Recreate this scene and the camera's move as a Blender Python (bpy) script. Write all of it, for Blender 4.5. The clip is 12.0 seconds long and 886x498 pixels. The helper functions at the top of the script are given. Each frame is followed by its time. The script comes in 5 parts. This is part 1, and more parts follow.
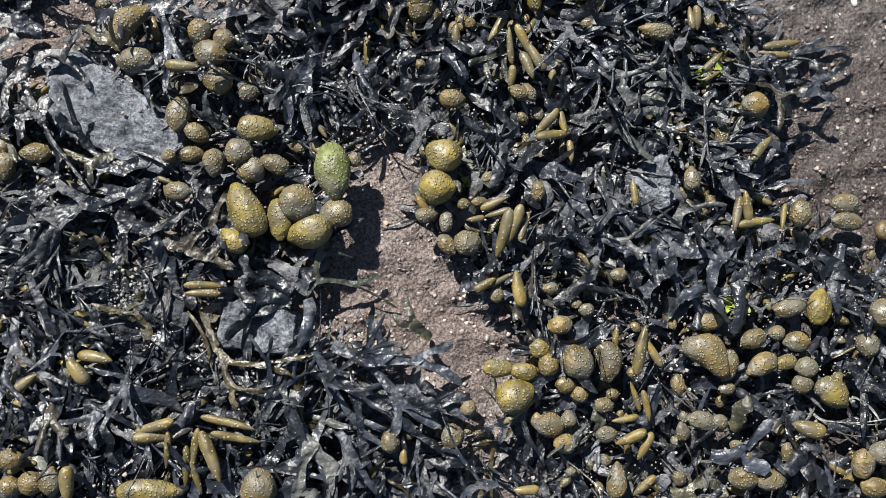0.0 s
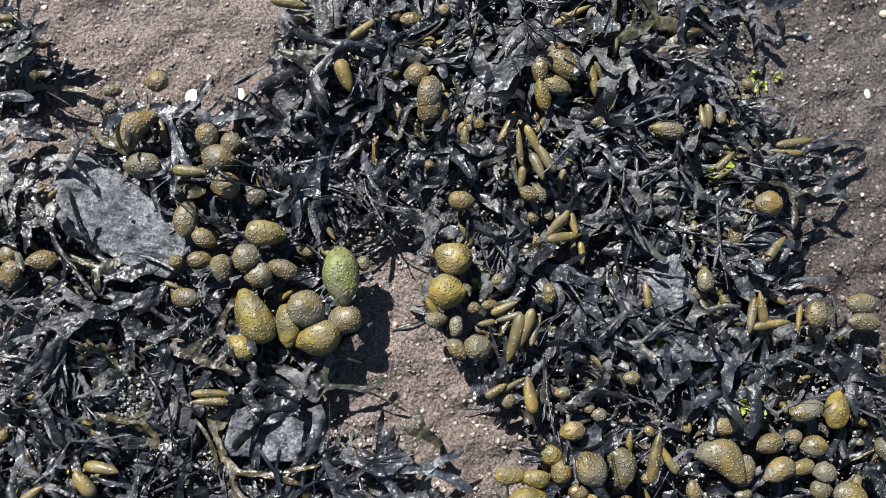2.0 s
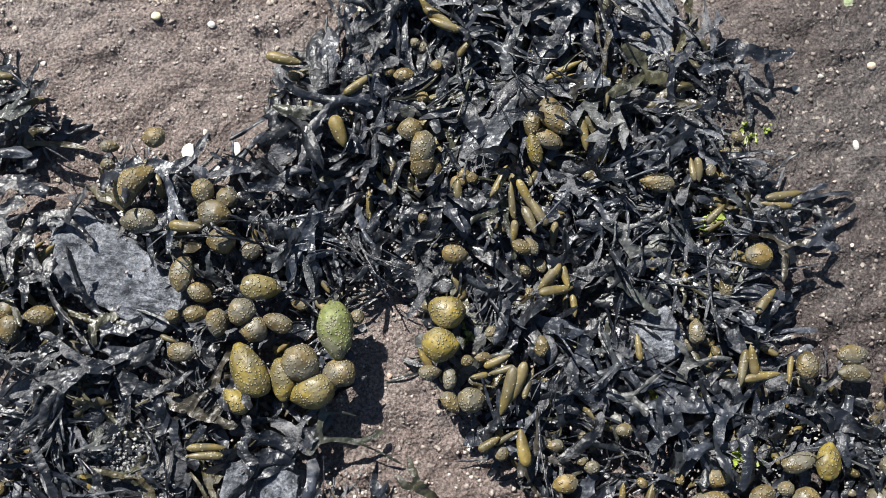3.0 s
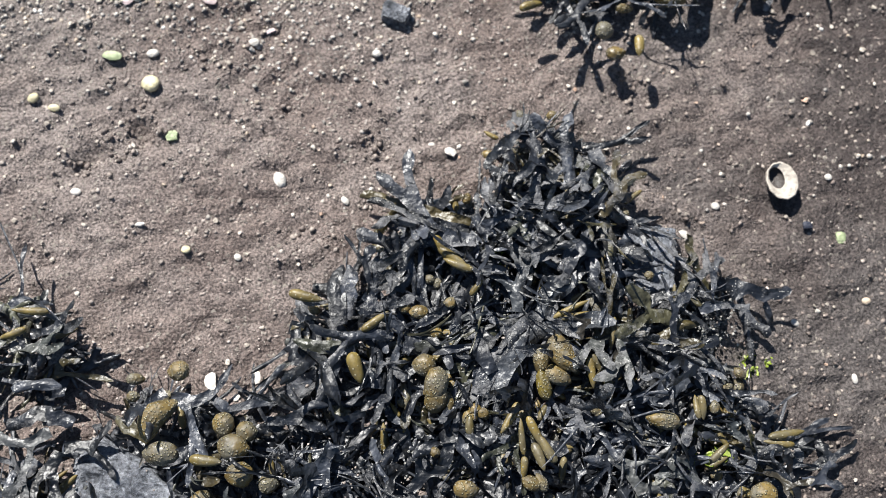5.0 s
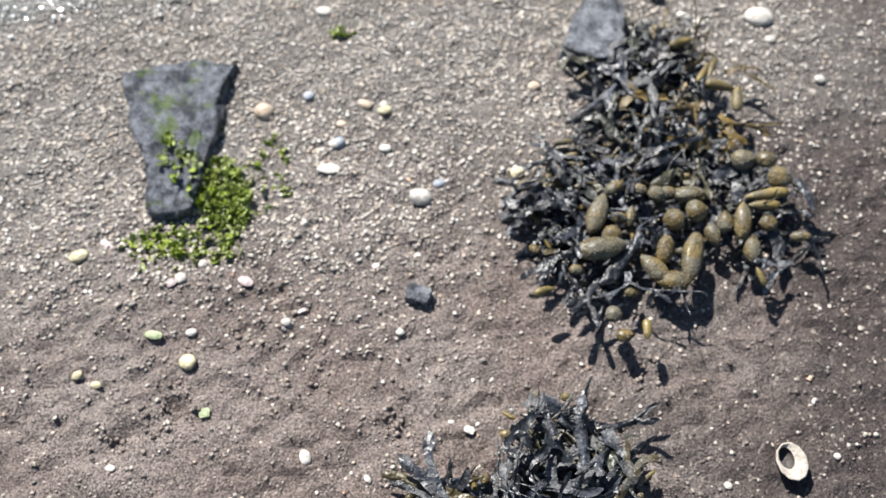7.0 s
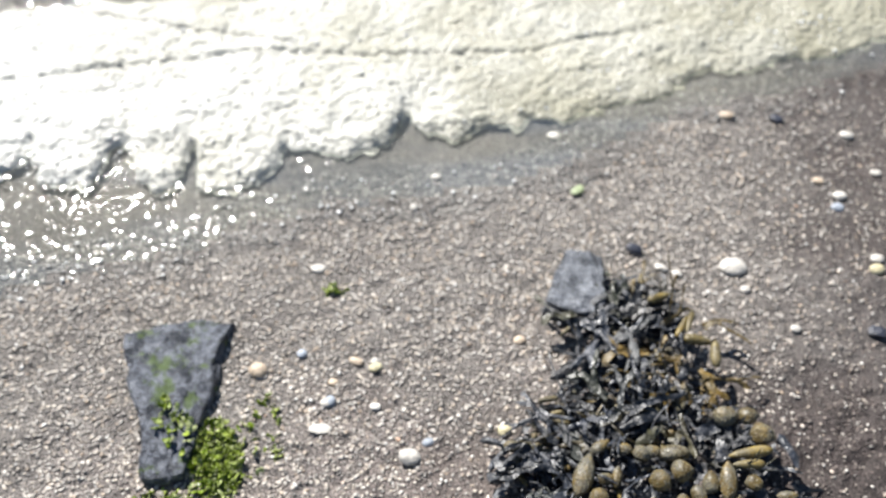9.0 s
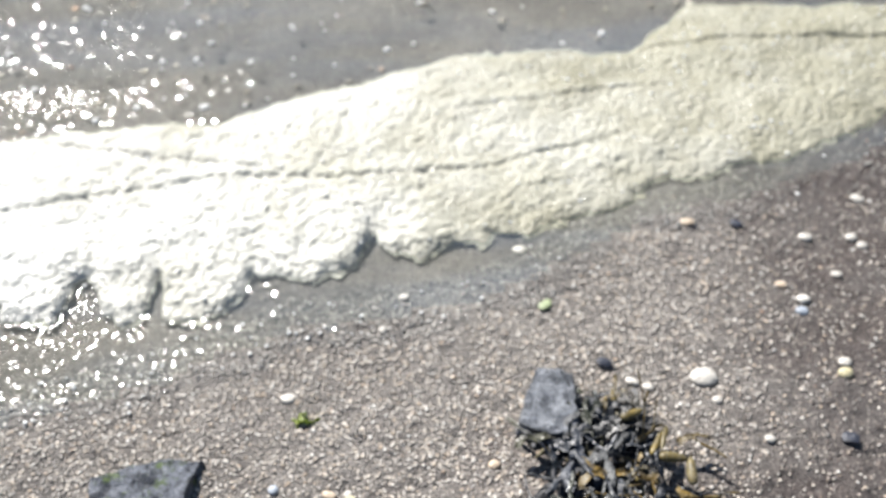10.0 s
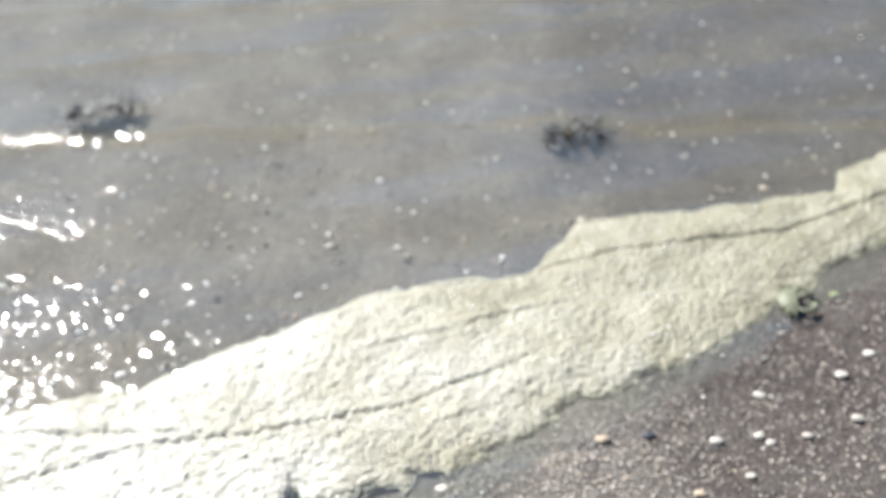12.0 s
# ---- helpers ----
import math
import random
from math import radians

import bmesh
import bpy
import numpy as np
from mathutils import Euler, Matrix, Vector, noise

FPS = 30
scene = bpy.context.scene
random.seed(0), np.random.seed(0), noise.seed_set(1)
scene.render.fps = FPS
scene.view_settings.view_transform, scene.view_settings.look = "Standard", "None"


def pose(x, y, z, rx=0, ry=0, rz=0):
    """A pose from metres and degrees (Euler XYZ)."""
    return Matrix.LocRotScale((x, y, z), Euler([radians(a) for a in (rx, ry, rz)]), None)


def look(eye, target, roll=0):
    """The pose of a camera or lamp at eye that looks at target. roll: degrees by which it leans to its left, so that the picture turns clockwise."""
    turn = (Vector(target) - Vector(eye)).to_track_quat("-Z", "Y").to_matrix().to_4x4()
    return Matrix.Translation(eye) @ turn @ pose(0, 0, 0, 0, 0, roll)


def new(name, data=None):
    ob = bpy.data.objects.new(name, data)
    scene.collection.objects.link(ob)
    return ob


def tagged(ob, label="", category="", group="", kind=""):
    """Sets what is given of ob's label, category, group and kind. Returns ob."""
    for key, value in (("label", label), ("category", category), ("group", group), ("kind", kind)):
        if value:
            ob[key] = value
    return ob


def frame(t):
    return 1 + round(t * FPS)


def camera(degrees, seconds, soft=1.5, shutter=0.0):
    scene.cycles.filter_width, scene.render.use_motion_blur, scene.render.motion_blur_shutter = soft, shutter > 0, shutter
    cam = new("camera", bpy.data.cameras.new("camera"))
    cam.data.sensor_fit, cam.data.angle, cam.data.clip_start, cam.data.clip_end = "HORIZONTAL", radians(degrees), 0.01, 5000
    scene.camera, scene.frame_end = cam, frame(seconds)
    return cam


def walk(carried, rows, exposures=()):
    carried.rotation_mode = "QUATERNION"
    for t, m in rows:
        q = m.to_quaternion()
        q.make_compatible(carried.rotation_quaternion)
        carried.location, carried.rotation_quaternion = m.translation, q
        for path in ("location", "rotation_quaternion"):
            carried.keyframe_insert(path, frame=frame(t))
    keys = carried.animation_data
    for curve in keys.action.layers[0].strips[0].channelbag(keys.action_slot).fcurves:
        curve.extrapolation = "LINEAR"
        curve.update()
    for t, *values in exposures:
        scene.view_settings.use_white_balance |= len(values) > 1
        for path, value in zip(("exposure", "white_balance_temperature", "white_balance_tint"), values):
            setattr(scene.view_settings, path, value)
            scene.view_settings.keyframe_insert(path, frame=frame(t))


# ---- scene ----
cam = camera(53.1, 12.0, soft=0.8)
PATH = [
    (0, (0.0617, 0.0408, 0.7054), (0.1077, 0.1105, -0.2912), 32.26),
    (0.5, (0.0604, 0.0474, 0.7026), (0.1034, 0.1097, -0.2945), 33.44),
    (1, (0.0593, 0.0633, 0.6998), (0.1006, 0.1196, -0.2978), 34.86),
    (1.5, (0.0572, 0.0891, 0.6998), (0.0975, 0.1540, -0.2972), 30.45),
    (2, (0.0624, 0.1070, 0.7025), (0.0993, 0.1975, -0.2927), 20.74),
    (2.5, (0.0678, 0.1148, 0.7069), (0.1077, 0.2192, -0.2868), 19.28),
    (2.7, (0.0700, 0.1204, 0.7085), (0.1085, 0.2270, -0.2851), 18.24),
    (4.3, (0.0629, 0.1982, 0.7406), (0.0920, 0.3830, -0.2417), 7.53),
    (4.5, (0.0636, 0.2019, 0.7449), (0.0932, 0.4099, -0.2328), 6.81),
    (5, (0.0653, 0.2252, 0.7584), (0.0952, 0.4622, -0.2126), 6.40),
    (5.5, (0.0693, 0.2409, 0.7710), (0.0992, 0.5247, -0.1875), 4.56),
    (6, (0.0613, 0.2595, 0.7907), (0.0829, 0.5935, -0.1516), 2.89),
    (6.5, (0.0634, 0.2775, 0.8086), (0.0691, 0.6465, -0.1209), 0.82),
    (7, (0.0654, 0.2996, 0.8298), (0.0741, 0.7250, -0.0751), 0.87),
    (7.2, (0.0691, 0.3029, 0.8351), (0.0778, 0.7498, -0.0595), 0.68),
    (8.8, (0.0796, 0.3615, 0.8949), (0.0862, 0.9310, 0.0728), -0.19),
    (9, (0.0887, 0.3698, 0.9054), (0.0901, 0.9578, 0.0965), -0.94),
    (9.5, (0.0949, 0.3892, 0.9187), (0.1129, 1.0131, 0.1373), -0.75),
    (10, (0.1008, 0.4084, 0.9366), (0.1332, 1.0674, 0.1852), -1.40),
    (10.5, (0.1197, 0.4177, 0.9494), (0.1603, 1.1126, 0.2313), -3.18),
    (11, (0.1401, 0.4331, 0.9717), (0.2018, 1.1572, 0.2847), -3.87),
    (11.5, (0.1433, 0.4388, 0.9958), (0.2384, 1.1961, 0.3497), -3.25),
    (12, (0.1624, 0.4243, 1.0136), (0.2754, 1.2186, 0.4167), -4.37),
]
walk(cam, [(t, look(eye, target, roll)) for t, eye, target, roll in PATH])
cam.data.dof.use_dof = True
cam.data.dof.focus_distance = 0.695
cam.data.dof.aperture_fstop = 4.1

# ---- light ----
SUN_AZ, SUN_EL = radians(-30), radians(44)
world = bpy.data.worlds.new("sky")
scene.world = world
world.use_nodes = True
wn = world.node_tree.nodes
sky = wn.new("ShaderNodeTexSky")
sky.sky_type = "NISHITA"
sky.sun_disc = False
sky.dust_density = 0.25
sky.sun_elevation, sky.sun_rotation = SUN_EL, SUN_AZ
wn["Background"].inputs["Strength"].default_value = 0.042
world.node_tree.links.new(sky.outputs["Color"], wn["Background"].inputs["Color"])
sun = new("sun", bpy.data.lights.new("sun", "SUN"))
sun.data.energy, sun.data.angle, sun.data.color = 4.6, radians(0.5), (1.0, 0.97, 0.92)
SUN_DIR = Vector((math.sin(SUN_AZ) * math.cos(SUN_EL), math.cos(SUN_AZ) * math.cos(SUN_EL), math.sin(SUN_EL)))
sun.matrix_world = look(SUN_DIR * 10, (0, 0, 0))
scene.view_settings.exposure = 1.06


# ---- materials ----
def material(name):
    m = bpy.data.materials.new(name)
    m.use_nodes = True
    nt = m.node_tree
    return m, nt, nt.nodes["Principled BSDF"]


def node(nt, kind, **values):
    n = nt.nodes.new(kind)
    for key, v in values.items():
        if key in n.inputs:
            n.inputs[key].default_value = v
    return n


def coords(nt, world_space=False):
    if world_space:
        return nt.nodes.new("ShaderNodeNewGeometry").outputs["Position"]
    return nt.nodes.new("ShaderNodeTexCoord").outputs["Object"]


def calc(nt, op, a, b=0.0):
    n = nt.nodes.new("ShaderNodeMath")
    n.operation = op
    for sock, v in ((n.inputs[0], a), (n.inputs[1], b)):
        if isinstance(v, (int, float)):
            sock.default_value = v
        else:
            nt.links.new(v, sock)
    return n.outputs[0]


def noise_tex(nt, at, scale, detail=4.0, rough=0.6):
    n = node(nt, "ShaderNodeTexNoise", Scale=scale, Detail=detail, Roughness=rough)
    nt.links.new(at, n.inputs["Vector"])
    return calc(nt, "ADD", calc(nt, "MULTIPLY", calc(nt, "SUBTRACT", n.outputs["Fac"], 0.5), 2.2), 0.5)


def cells(nt, at, scale, feature="F1", jitter=1.0):
    n = node(nt, "ShaderNodeTexVoronoi", Scale=scale, Randomness=jitter)
    n.feature = feature
    nt.links.new(at, n.inputs["Vector"])
    return n


def ramp(nt, fac, *stops):
    n = nt.nodes.new("ShaderNodeValToRGB")
    el = n.color_ramp.elements
    while len(el) < len(stops):
        el.new(0.5)
    for e, (p, c) in zip(el, stops):
        e.position, e.color = p, (*c, 1.0) if not isinstance(c, (int, float)) else (c, c, c, 1.0)
    nt.links.new(fac, n.inputs["Fac"])
    return n.outputs["Color"]


def mixed(nt, fac, a, b, how="MIX"):
    n = nt.nodes.new("ShaderNodeMix")
    n.data_type, n.blend_type = "RGBA", how
    for sock, v in ((n.inputs[0], fac), (n.inputs[6], a), (n.inputs[7], b)):
        if isinstance(v, (int, float)):
            sock.default_value = v
        elif isinstance(v, tuple):
            sock.default_value = (*v, 1.0)
        else:
            nt.links.new(v, sock)
    return n.outputs[2]


def bumped(nt, bsdf, height, distance, strength=1.0, under=None):
    n = node(nt, "ShaderNodeBump", Strength=strength, Distance=distance)
    nt.links.new(height, n.inputs["Height"])
    if under is not None:
        nt.links.new(under, n.inputs["Normal"])
    nt.links.new(n.outputs["Normal"], bsdf.inputs["Normal"])
    return n.outputs["Normal"]


def sand_material():
    m, nt, b = material("damp_sand")
    p = coords(nt, True)
    patches = noise_tex(nt, p, 5.0, 5)
    grain = noise_tex(nt, p, 420.0, 3, 0.7)
    dots = cells(nt, p, 360.0)
    rounds = calc(nt, "SUBTRACT", 1.0, dots.outputs["Distance"])
    base = ramp(nt, patches, (0.3, (0.103, 0.082, 0.076)), (0.5, (0.131, 0.107, 0.099)), (0.72, (0.151, 0.131, 0.123)))
    split = nt.nodes.new("ShaderNodeSeparateXYZ")
    nt.links.new(p, split.inputs[0])
    lie = calc(nt, "SUBTRACT", split.outputs[0], calc(nt, "MULTIPLY", split.outputs[1], 0.16))
    lie = calc(nt, "ADD", lie, calc(nt, "MULTIPLY", noise_tex(nt, p, 6.0, 5), 0.25))
    # The sand is paler towards -x, with a noisy border.
    paler = ramp(nt, lie, (0.27, 1.0), (0.42, 0.0))
    pale = ramp(nt, patches, (0.3, (0.252, 0.196, 0.174)), (0.7, (0.33, 0.275, 0.252)))
    base = mixed(nt, paler, base, pale)
    seaward = calc(nt, "SUBTRACT", split.outputs[1], calc(nt, "MULTIPLY", split.outputs[0], 0.22))
    seaward = calc(nt, "ADD", seaward, calc(nt, "MULTIPLY", noise_tex(nt, p, 7.0, 4), 0.2))
    gritty = ramp(nt, patches, (0.3, (0.225, 0.203, 0.187)), (0.7, (0.31, 0.283, 0.262)))
    aside = ramp(nt, lie, (0.38, 1.0), (0.6, 0.1))
    base = mixed(nt, mixed(nt, 1.0, ramp(nt, seaward, (0.72, 0.0), (0.98, 1.0)), aside, "MULTIPLY"), base, gritty)
    base = mixed(nt, 1.0, base, ramp(nt, grain, (0.25, 0.4), (0.5, 0.95), (0.75, 1.5)), "MULTIPLY")
    speck = ramp(nt, dots.outputs["Color"], (0.86, 0.0), (0.9, 1.0))
    base = mixed(nt, speck, base, (0.42, 0.37, 0.32))
    nt.links.new(base, b.inputs["Base Color"])
    nt.links.new(ramp(nt, noise_tex(nt, p, 14.0, 4), (0.35, 0.42), (0.65, 0.75)), b.inputs["Roughness"])
    n1 = bumped(nt, b, noise_tex(nt, p, 125.0, 7, 0.75), 0.0065, 1.0)
    n2 = bumped(nt, b, noise_tex(nt, p, 520.0, 4, 0.7), 0.0011, 1.0, n1)
    bumped(nt, b, rounds, 0.0008, 1.0, n2)
    return m


def speckled(nt, p, base, scale, colour, lo, hi):
    """Pale sand grains and tiny spiral worms stuck to a weed."""
    v = cells(nt, p, scale)
    near = ramp(nt, v.outputs["Distance"], (0.22, 1.0), (0.43, 0.0))
    some = ramp(nt, v.outputs["Color"], (lo, 0.0), (hi, 1.0))
    fac = mixed(nt, 1.0, near, some, "MULTIPLY")
    return mixed(nt, fac, base, colour), fac


def frond_material(name, silt):
    """Blue-black leathery blades; silt: how much grey dried silt and salt lies on them."""
    m, nt, b = material(name)
    info = nt.nodes.new("ShaderNodeObjectInfo").outputs["Random"]
    p = coords(nt, True)
    tone = ramp(nt, info, (0.0, (0.004, 0.005, 0.007)), (0.4, (0.012, 0.014, 0.019)), (0.78, (0.037, 0.042, 0.054)), (0.83, (0.036, 0.038, 0.024)), (0.9, (0.05, 0.038, 0.013)), (0.94, (0.02, 0.022, 0.029)), (1.0, (0.11, 0.112, 0.10)))
    base = mixed(nt, 1.0, tone, ramp(nt, noise_tex(nt, p, 45.0, 4), (0.25, 0.6), (0.75, 1.5)), "MULTIPLY")
    salt = ramp(nt, noise_tex(nt, p, 34.0, 7, 0.78), (0.66 - 0.22 * silt, 0.0), (0.92 - 0.16 * silt, 0.85))
    base = mixed(nt, salt, base, (0.2, 0.2, 0.208))
    base, spots = speckled(nt, p, base, 520.0, (0.42, 0.41, 0.38), 0.9 - 0.2 * silt, 0.93 - 0.2 * silt)
    nt.links.new(base, b.inputs["Base Color"])
    shine = ramp(nt, noise_tex(nt, p, 60.0, 4), (0.25, 0.31), (0.75, 0.52))
    nt.links.new(mixed(nt, salt, shine, (0.7, 0.7, 0.7)), b.inputs["Roughness"])
    b.inputs["Specular IOR Level"].default_value = 0.72
    n0 = bumped(nt, b, noise_tex(nt, p, 75.0, 2, 0.45), 0.005, 0.6)
    n1 = bumped(nt, b, noise_tex(nt, p, 320.0, 4, 0.55), 0.0006, 0.6, n0)
    n2 = bumped(nt, b, salt, 0.0012, 0.8, n1)
    bumped(nt, b, spots, 0.0009, 0.9, n2)
    return m


def bladder_material(name, low, high, dust, warty=1.0):
    m, nt, b = material(name)
    info = nt.nodes.new("ShaderNodeObjectInfo").outputs["Random"]
    p = coords(nt, True)
    base = ramp(nt, info, (0.1, low), (0.9, high))
    base = mixed(nt, 1.0, base, ramp(nt, noise_tex(nt, p, 70.0, 5), (0.3, 0.6), (0.7, 1.35)), "MULTIPLY")
    film = ramp(nt, noise_tex(nt, p, 32.0, 5, 0.7), (0.38, 0.0), (0.66, dust))
    base = mixed(nt, film, base, (0.115, 0.107, 0.082))
    base, spots = speckled(nt, p, base, 430.0, (0.3, 0.27, 0.18), 0.8 - 0.5 * warty, 0.84 - 0.5 * warty)
    nt.links.new(base, b.inputs["Base Color"])
    nt.links.new(ramp(nt, noise_tex(nt, p, 120.0, 3), (0.3, 0.4), (0.7, 0.6)), b.inputs["Roughness"])
    n1 = bumped(nt, b, noise_tex(nt, p, 110.0, 3, 0.5), 0.0006, 0.6)
    wart = calc(nt, "SUBTRACT", 0.6, cells(nt, p, 430.0).outputs["Distance"])
    n2 = bumped(nt, b, wart, 0.0004 * warty, 0.6, n1)
    bumped(nt, b, spots, 0.0010 * warty, 1.0, n2)
    b.inputs["Subsurface Weight"].default_value = 0.12
    b.inputs["Subsurface Radius"].default_value = (0.004, 0.003, 0.001)
    return m


def rock_material(name, dark, light, green=0.0, crust=0.0):
    m, nt, b = material(name)
    p = coords(nt, True)
    base = ramp(nt, noise_tex(nt, p, 55.0, 7, 0.7), (0.3, dark), (0.68, light))
    fleck = cells(nt, p, 800.0)
    base = mixed(nt, ramp(nt, fleck.outputs["Color"], (0.8, 0.0), (0.9, 0.3)), base, tuple(min(1, c * 2.1) for c in light))
    base = mixed(nt, 1.0, base, ramp(nt, noise_tex(nt, p, 420.0, 4, 0.7), (0.2, 0.5), (0.8, 1.5)), "MULTIPLY")
    if green:
        moss = ramp(nt, noise_tex(nt, p, 32.0, 5, 0.7), (0.58, 0.0), (0.72, green))
        base = mixed(nt, moss, base, (0.12, 0.19, 0.03))
    if crust:
        spat = ramp(nt, noise_tex(nt, p, 48.0, 7, 0.8), (0.56, 0.0), (0.66, crust))
        base = mixed(nt, spat, base, (0.5, 0.49, 0.46))
    nt.links.new(base, b.inputs["Base Color"])
    nt.links.new(ramp(nt, noise_tex(nt, p, 40.0, 4), (0.3, 0.38), (0.7, 0.7)), b.inputs["Roughness"])
    n1 = bumped(nt, b, noise_tex(nt, p, 110.0, 9, 0.75), 0.006, 1.0)
    bumped(nt, b, noise_tex(nt, p, 420.0, 5, 0.7), 0.0018, 0.9, n1)
    return m


def island_material(name, stops, rough=0.45, bump=0.0008):
    m, nt, b = material(name)
    r = nt.nodes.new("ShaderNodeNewGeometry").outputs["Random Per Island"]
    p = coords(nt, True)
    base = ramp(nt, r, *stops)
    base = mixed(nt, 1.0, base, ramp(nt, noise_tex(nt, p, 260.0, 4), (0.3, 0.65), (0.7, 1.3)), "MULTIPLY")
    nt.links.new(base, b.inputs["Base Color"])
    b.inputs["Roughness"].default_value = rough
    bumped(nt, b, noise_tex(nt, p, 700.0, 3), bump, 0.5)
    return m


def stone_material(name, colour, rough=0.4):
    m, nt, b = material(name)
    p = coords(nt, True)
    info = nt.nodes.new("ShaderNodeObjectInfo").outputs["Random"]
    base = mixed(nt, 1.0, colour, ramp(nt, noise_tex(nt, p, 170.0, 5, 0.7), (0.25, 0.72), (0.75, 1.15)), "MULTIPLY")
    base = mixed(nt, 1.0, base, ramp(nt, info, (0.0, 0.82), (1.0, 1.1)), "MULTIPLY")
    nt.links.new(base, b.inputs["Base Color"])
    b.inputs["Roughness"].default_value = rough
    bumped(nt, b, noise_tex(nt, p, 320.0, 5), 0.0012, 0.5)
    return m


def lettuce_material():
    m, nt, b = material("sea_lettuce_leaf")
    p = coords(nt, True)
    info = nt.nodes.new("ShaderNodeObjectInfo").outputs["Random"]
    base = ramp(nt, info, (0.0, (0.22, 0.31, 0.03)), (0.5, (0.38, 0.47, 0.08)), (1.0, (0.55, 0.6, 0.32)))
    base = mixed(nt, 1.0, base, ramp(nt, noise_tex(nt, p, 120.0, 4), (0.3, 0.7), (0.7, 1.25)), "MULTIPLY")
    nt.links.new(base, b.inputs["Base Color"])
    b.inputs["Roughness"].default_value = 0.3
    bumped(nt, b, noise_tex(nt, p, 240.0, 4), 0.001, 0.6)
    t = nt.nodes.new("ShaderNodeBsdfTranslucent")
    nt.links.new(base, t.inputs["Color"])
    mix = node(nt, "ShaderNodeMixShader", Fac=0.35)
    nt.links.new(b.outputs[0], mix.inputs[1])
    nt.links.new(t.outputs[0], mix.inputs[2])
    nt.links.new(mix.outputs[0], nt.nodes["Material Output"].inputs["Surface"])
    return m


def foam_material():
    m, nt, b = material("sea_foam")
    p = coords(nt, True)
    base = ramp(nt, noise_tex(nt, p, 9.0, 5), (0.3, (0.295, 0.28, 0.205)), (0.7, (0.37, 0.355, 0.275)))
    # Whiter towards -x: the sun's glare on the foam is put into its colour.
    split = nt.nodes.new("ShaderNodeSeparateXYZ")
    nt.links.new(p, split.inputs[0])
    glare_white = ramp(nt, calc(nt, "ADD", calc(nt, "MULTIPLY", split.outputs[0], -0.8), noise_tex(nt, p, 3.0, 4)), (0.0, 0.0), (1.0, 1.0))
    base = mixed(nt, glare_white, base, (0.62, 0.615, 0.575))
    nt.links.new(base, b.inputs["Base Color"])
    b.inputs["Roughness"].default_value = 0.16
    n1 = bumped(nt, b, noise_tex(nt, p, 60.0, 5, 0.6), 0.003, 0.8)
    n2 = bumped(nt, b, calc(nt, "SUBTRACT", 1.0, cells(nt, p, 115.0, "SMOOTH_F1").outputs["Distance"]), 0.0042, 1.0, n1)
    bumped(nt, b, calc(nt, "SUBTRACT", 1.0, cells(nt, p, 300.0).outputs["Distance"]), 0.0014, 0.9, n2)
    return m


def water_material():
    m, nt, b = material("shallow_sea_water")
    p = coords(nt, True)
    b.inputs["Base Color"].default_value = (0.82, 0.87, 0.85, 1)
    b.inputs["Roughness"].default_value = 0.045
    b.inputs["IOR"].default_value = 1.33
    b.inputs["Transmission Weight"].default_value = 1.0
    n1 = bumped(nt, b, noise_tex(nt, p, 9.0, 1, 0.5), 0.0014, 0.5)
    bumped(nt, b, noise_tex(nt, p, 52.0, 0, 0.4), 0.0036, 0.52, n1)
    silt = nt.nodes.new("ShaderNodeBsdfDiffuse")
    stretch = node(nt, "ShaderNodeMapping", Scale=(0.7, 3.4, 1.0), Rotation=(0, 0, 0.12))
    nt.links.new(p, stretch.inputs["Vector"])
    # Blue streaks: sky reflection painted into the silt's diffuse colour.
    sky_streaks = ramp(nt, noise_tex(nt, stretch.outputs[0], 1.5, 4, 0.55), (0.35, (0.085, 0.112, 0.145)), (0.6, (0.102, 0.108, 0.098)))
    split = nt.nodes.new("ShaderNodeSeparateXYZ")
    nt.links.new(p, split.inputs[0])
    wob = calc(nt, "MULTIPLY", noise_tex(nt, p, 2.2, 3), 0.16)
    # Brown bands along the wave crests: crest shading painted in with the silt.
    crest_bands = None
    for mid, slope, wide in ((2.42, 0.25, 0.05), (3.25, 0.26, 0.06), (2.92, 0.06, 0.06)):
        off = calc(nt, "SUBTRACT", calc(nt, "ADD", calc(nt, "ADD", split.outputs[1], wob), calc(nt, "MULTIPLY", split.outputs[0], slope)), mid)
        band = ramp(nt, calc(nt, "ABSOLUTE", off), (0.0, 1.0), (wide, 0.0))
        crest_bands = band if crest_bands is None else mixed(nt, 1.0, crest_bands, band, "LIGHTEN")
    nt.links.new(mixed(nt, crest_bands, sky_streaks, (0.138, 0.13, 0.098)), silt.inputs["Color"])
    mix = node(nt, "ShaderNodeMixShader", Fac=0.38)
    nt.links.new(calc(nt, "ADD", 0.36, calc(nt, "MULTIPLY", crest_bands, 0.22)), mix.inputs[0])
    nt.links.new(b.outputs[0], mix.inputs[1])
    nt.links.new(silt.outputs[0], mix.inputs[2])
    nt.links.new(mix.outputs[0], nt.nodes["Material Output"].inputs["Surface"])
    return m


SAND = sand_material()
BLADE = frond_material("wrack_blade", 0.15)
BROWNBLADE = bladder_material("brown_wrack_blade", (0.075, 0.05, 0.012), (0.2, 0.13, 0.03), 0.3, 0.2)
SILTED = frond_material("silted_wrack_blade", 0.75)
OLIVE = bladder_material("olive_bladder", (0.084, 0.062, 0.024), (0.152, 0.106, 0.034), 0.92)
YELLOW = bladder_material("yellow_bladder", (0.135, 0.102, 0.018), (0.185, 0.138, 0.026), 0.5)
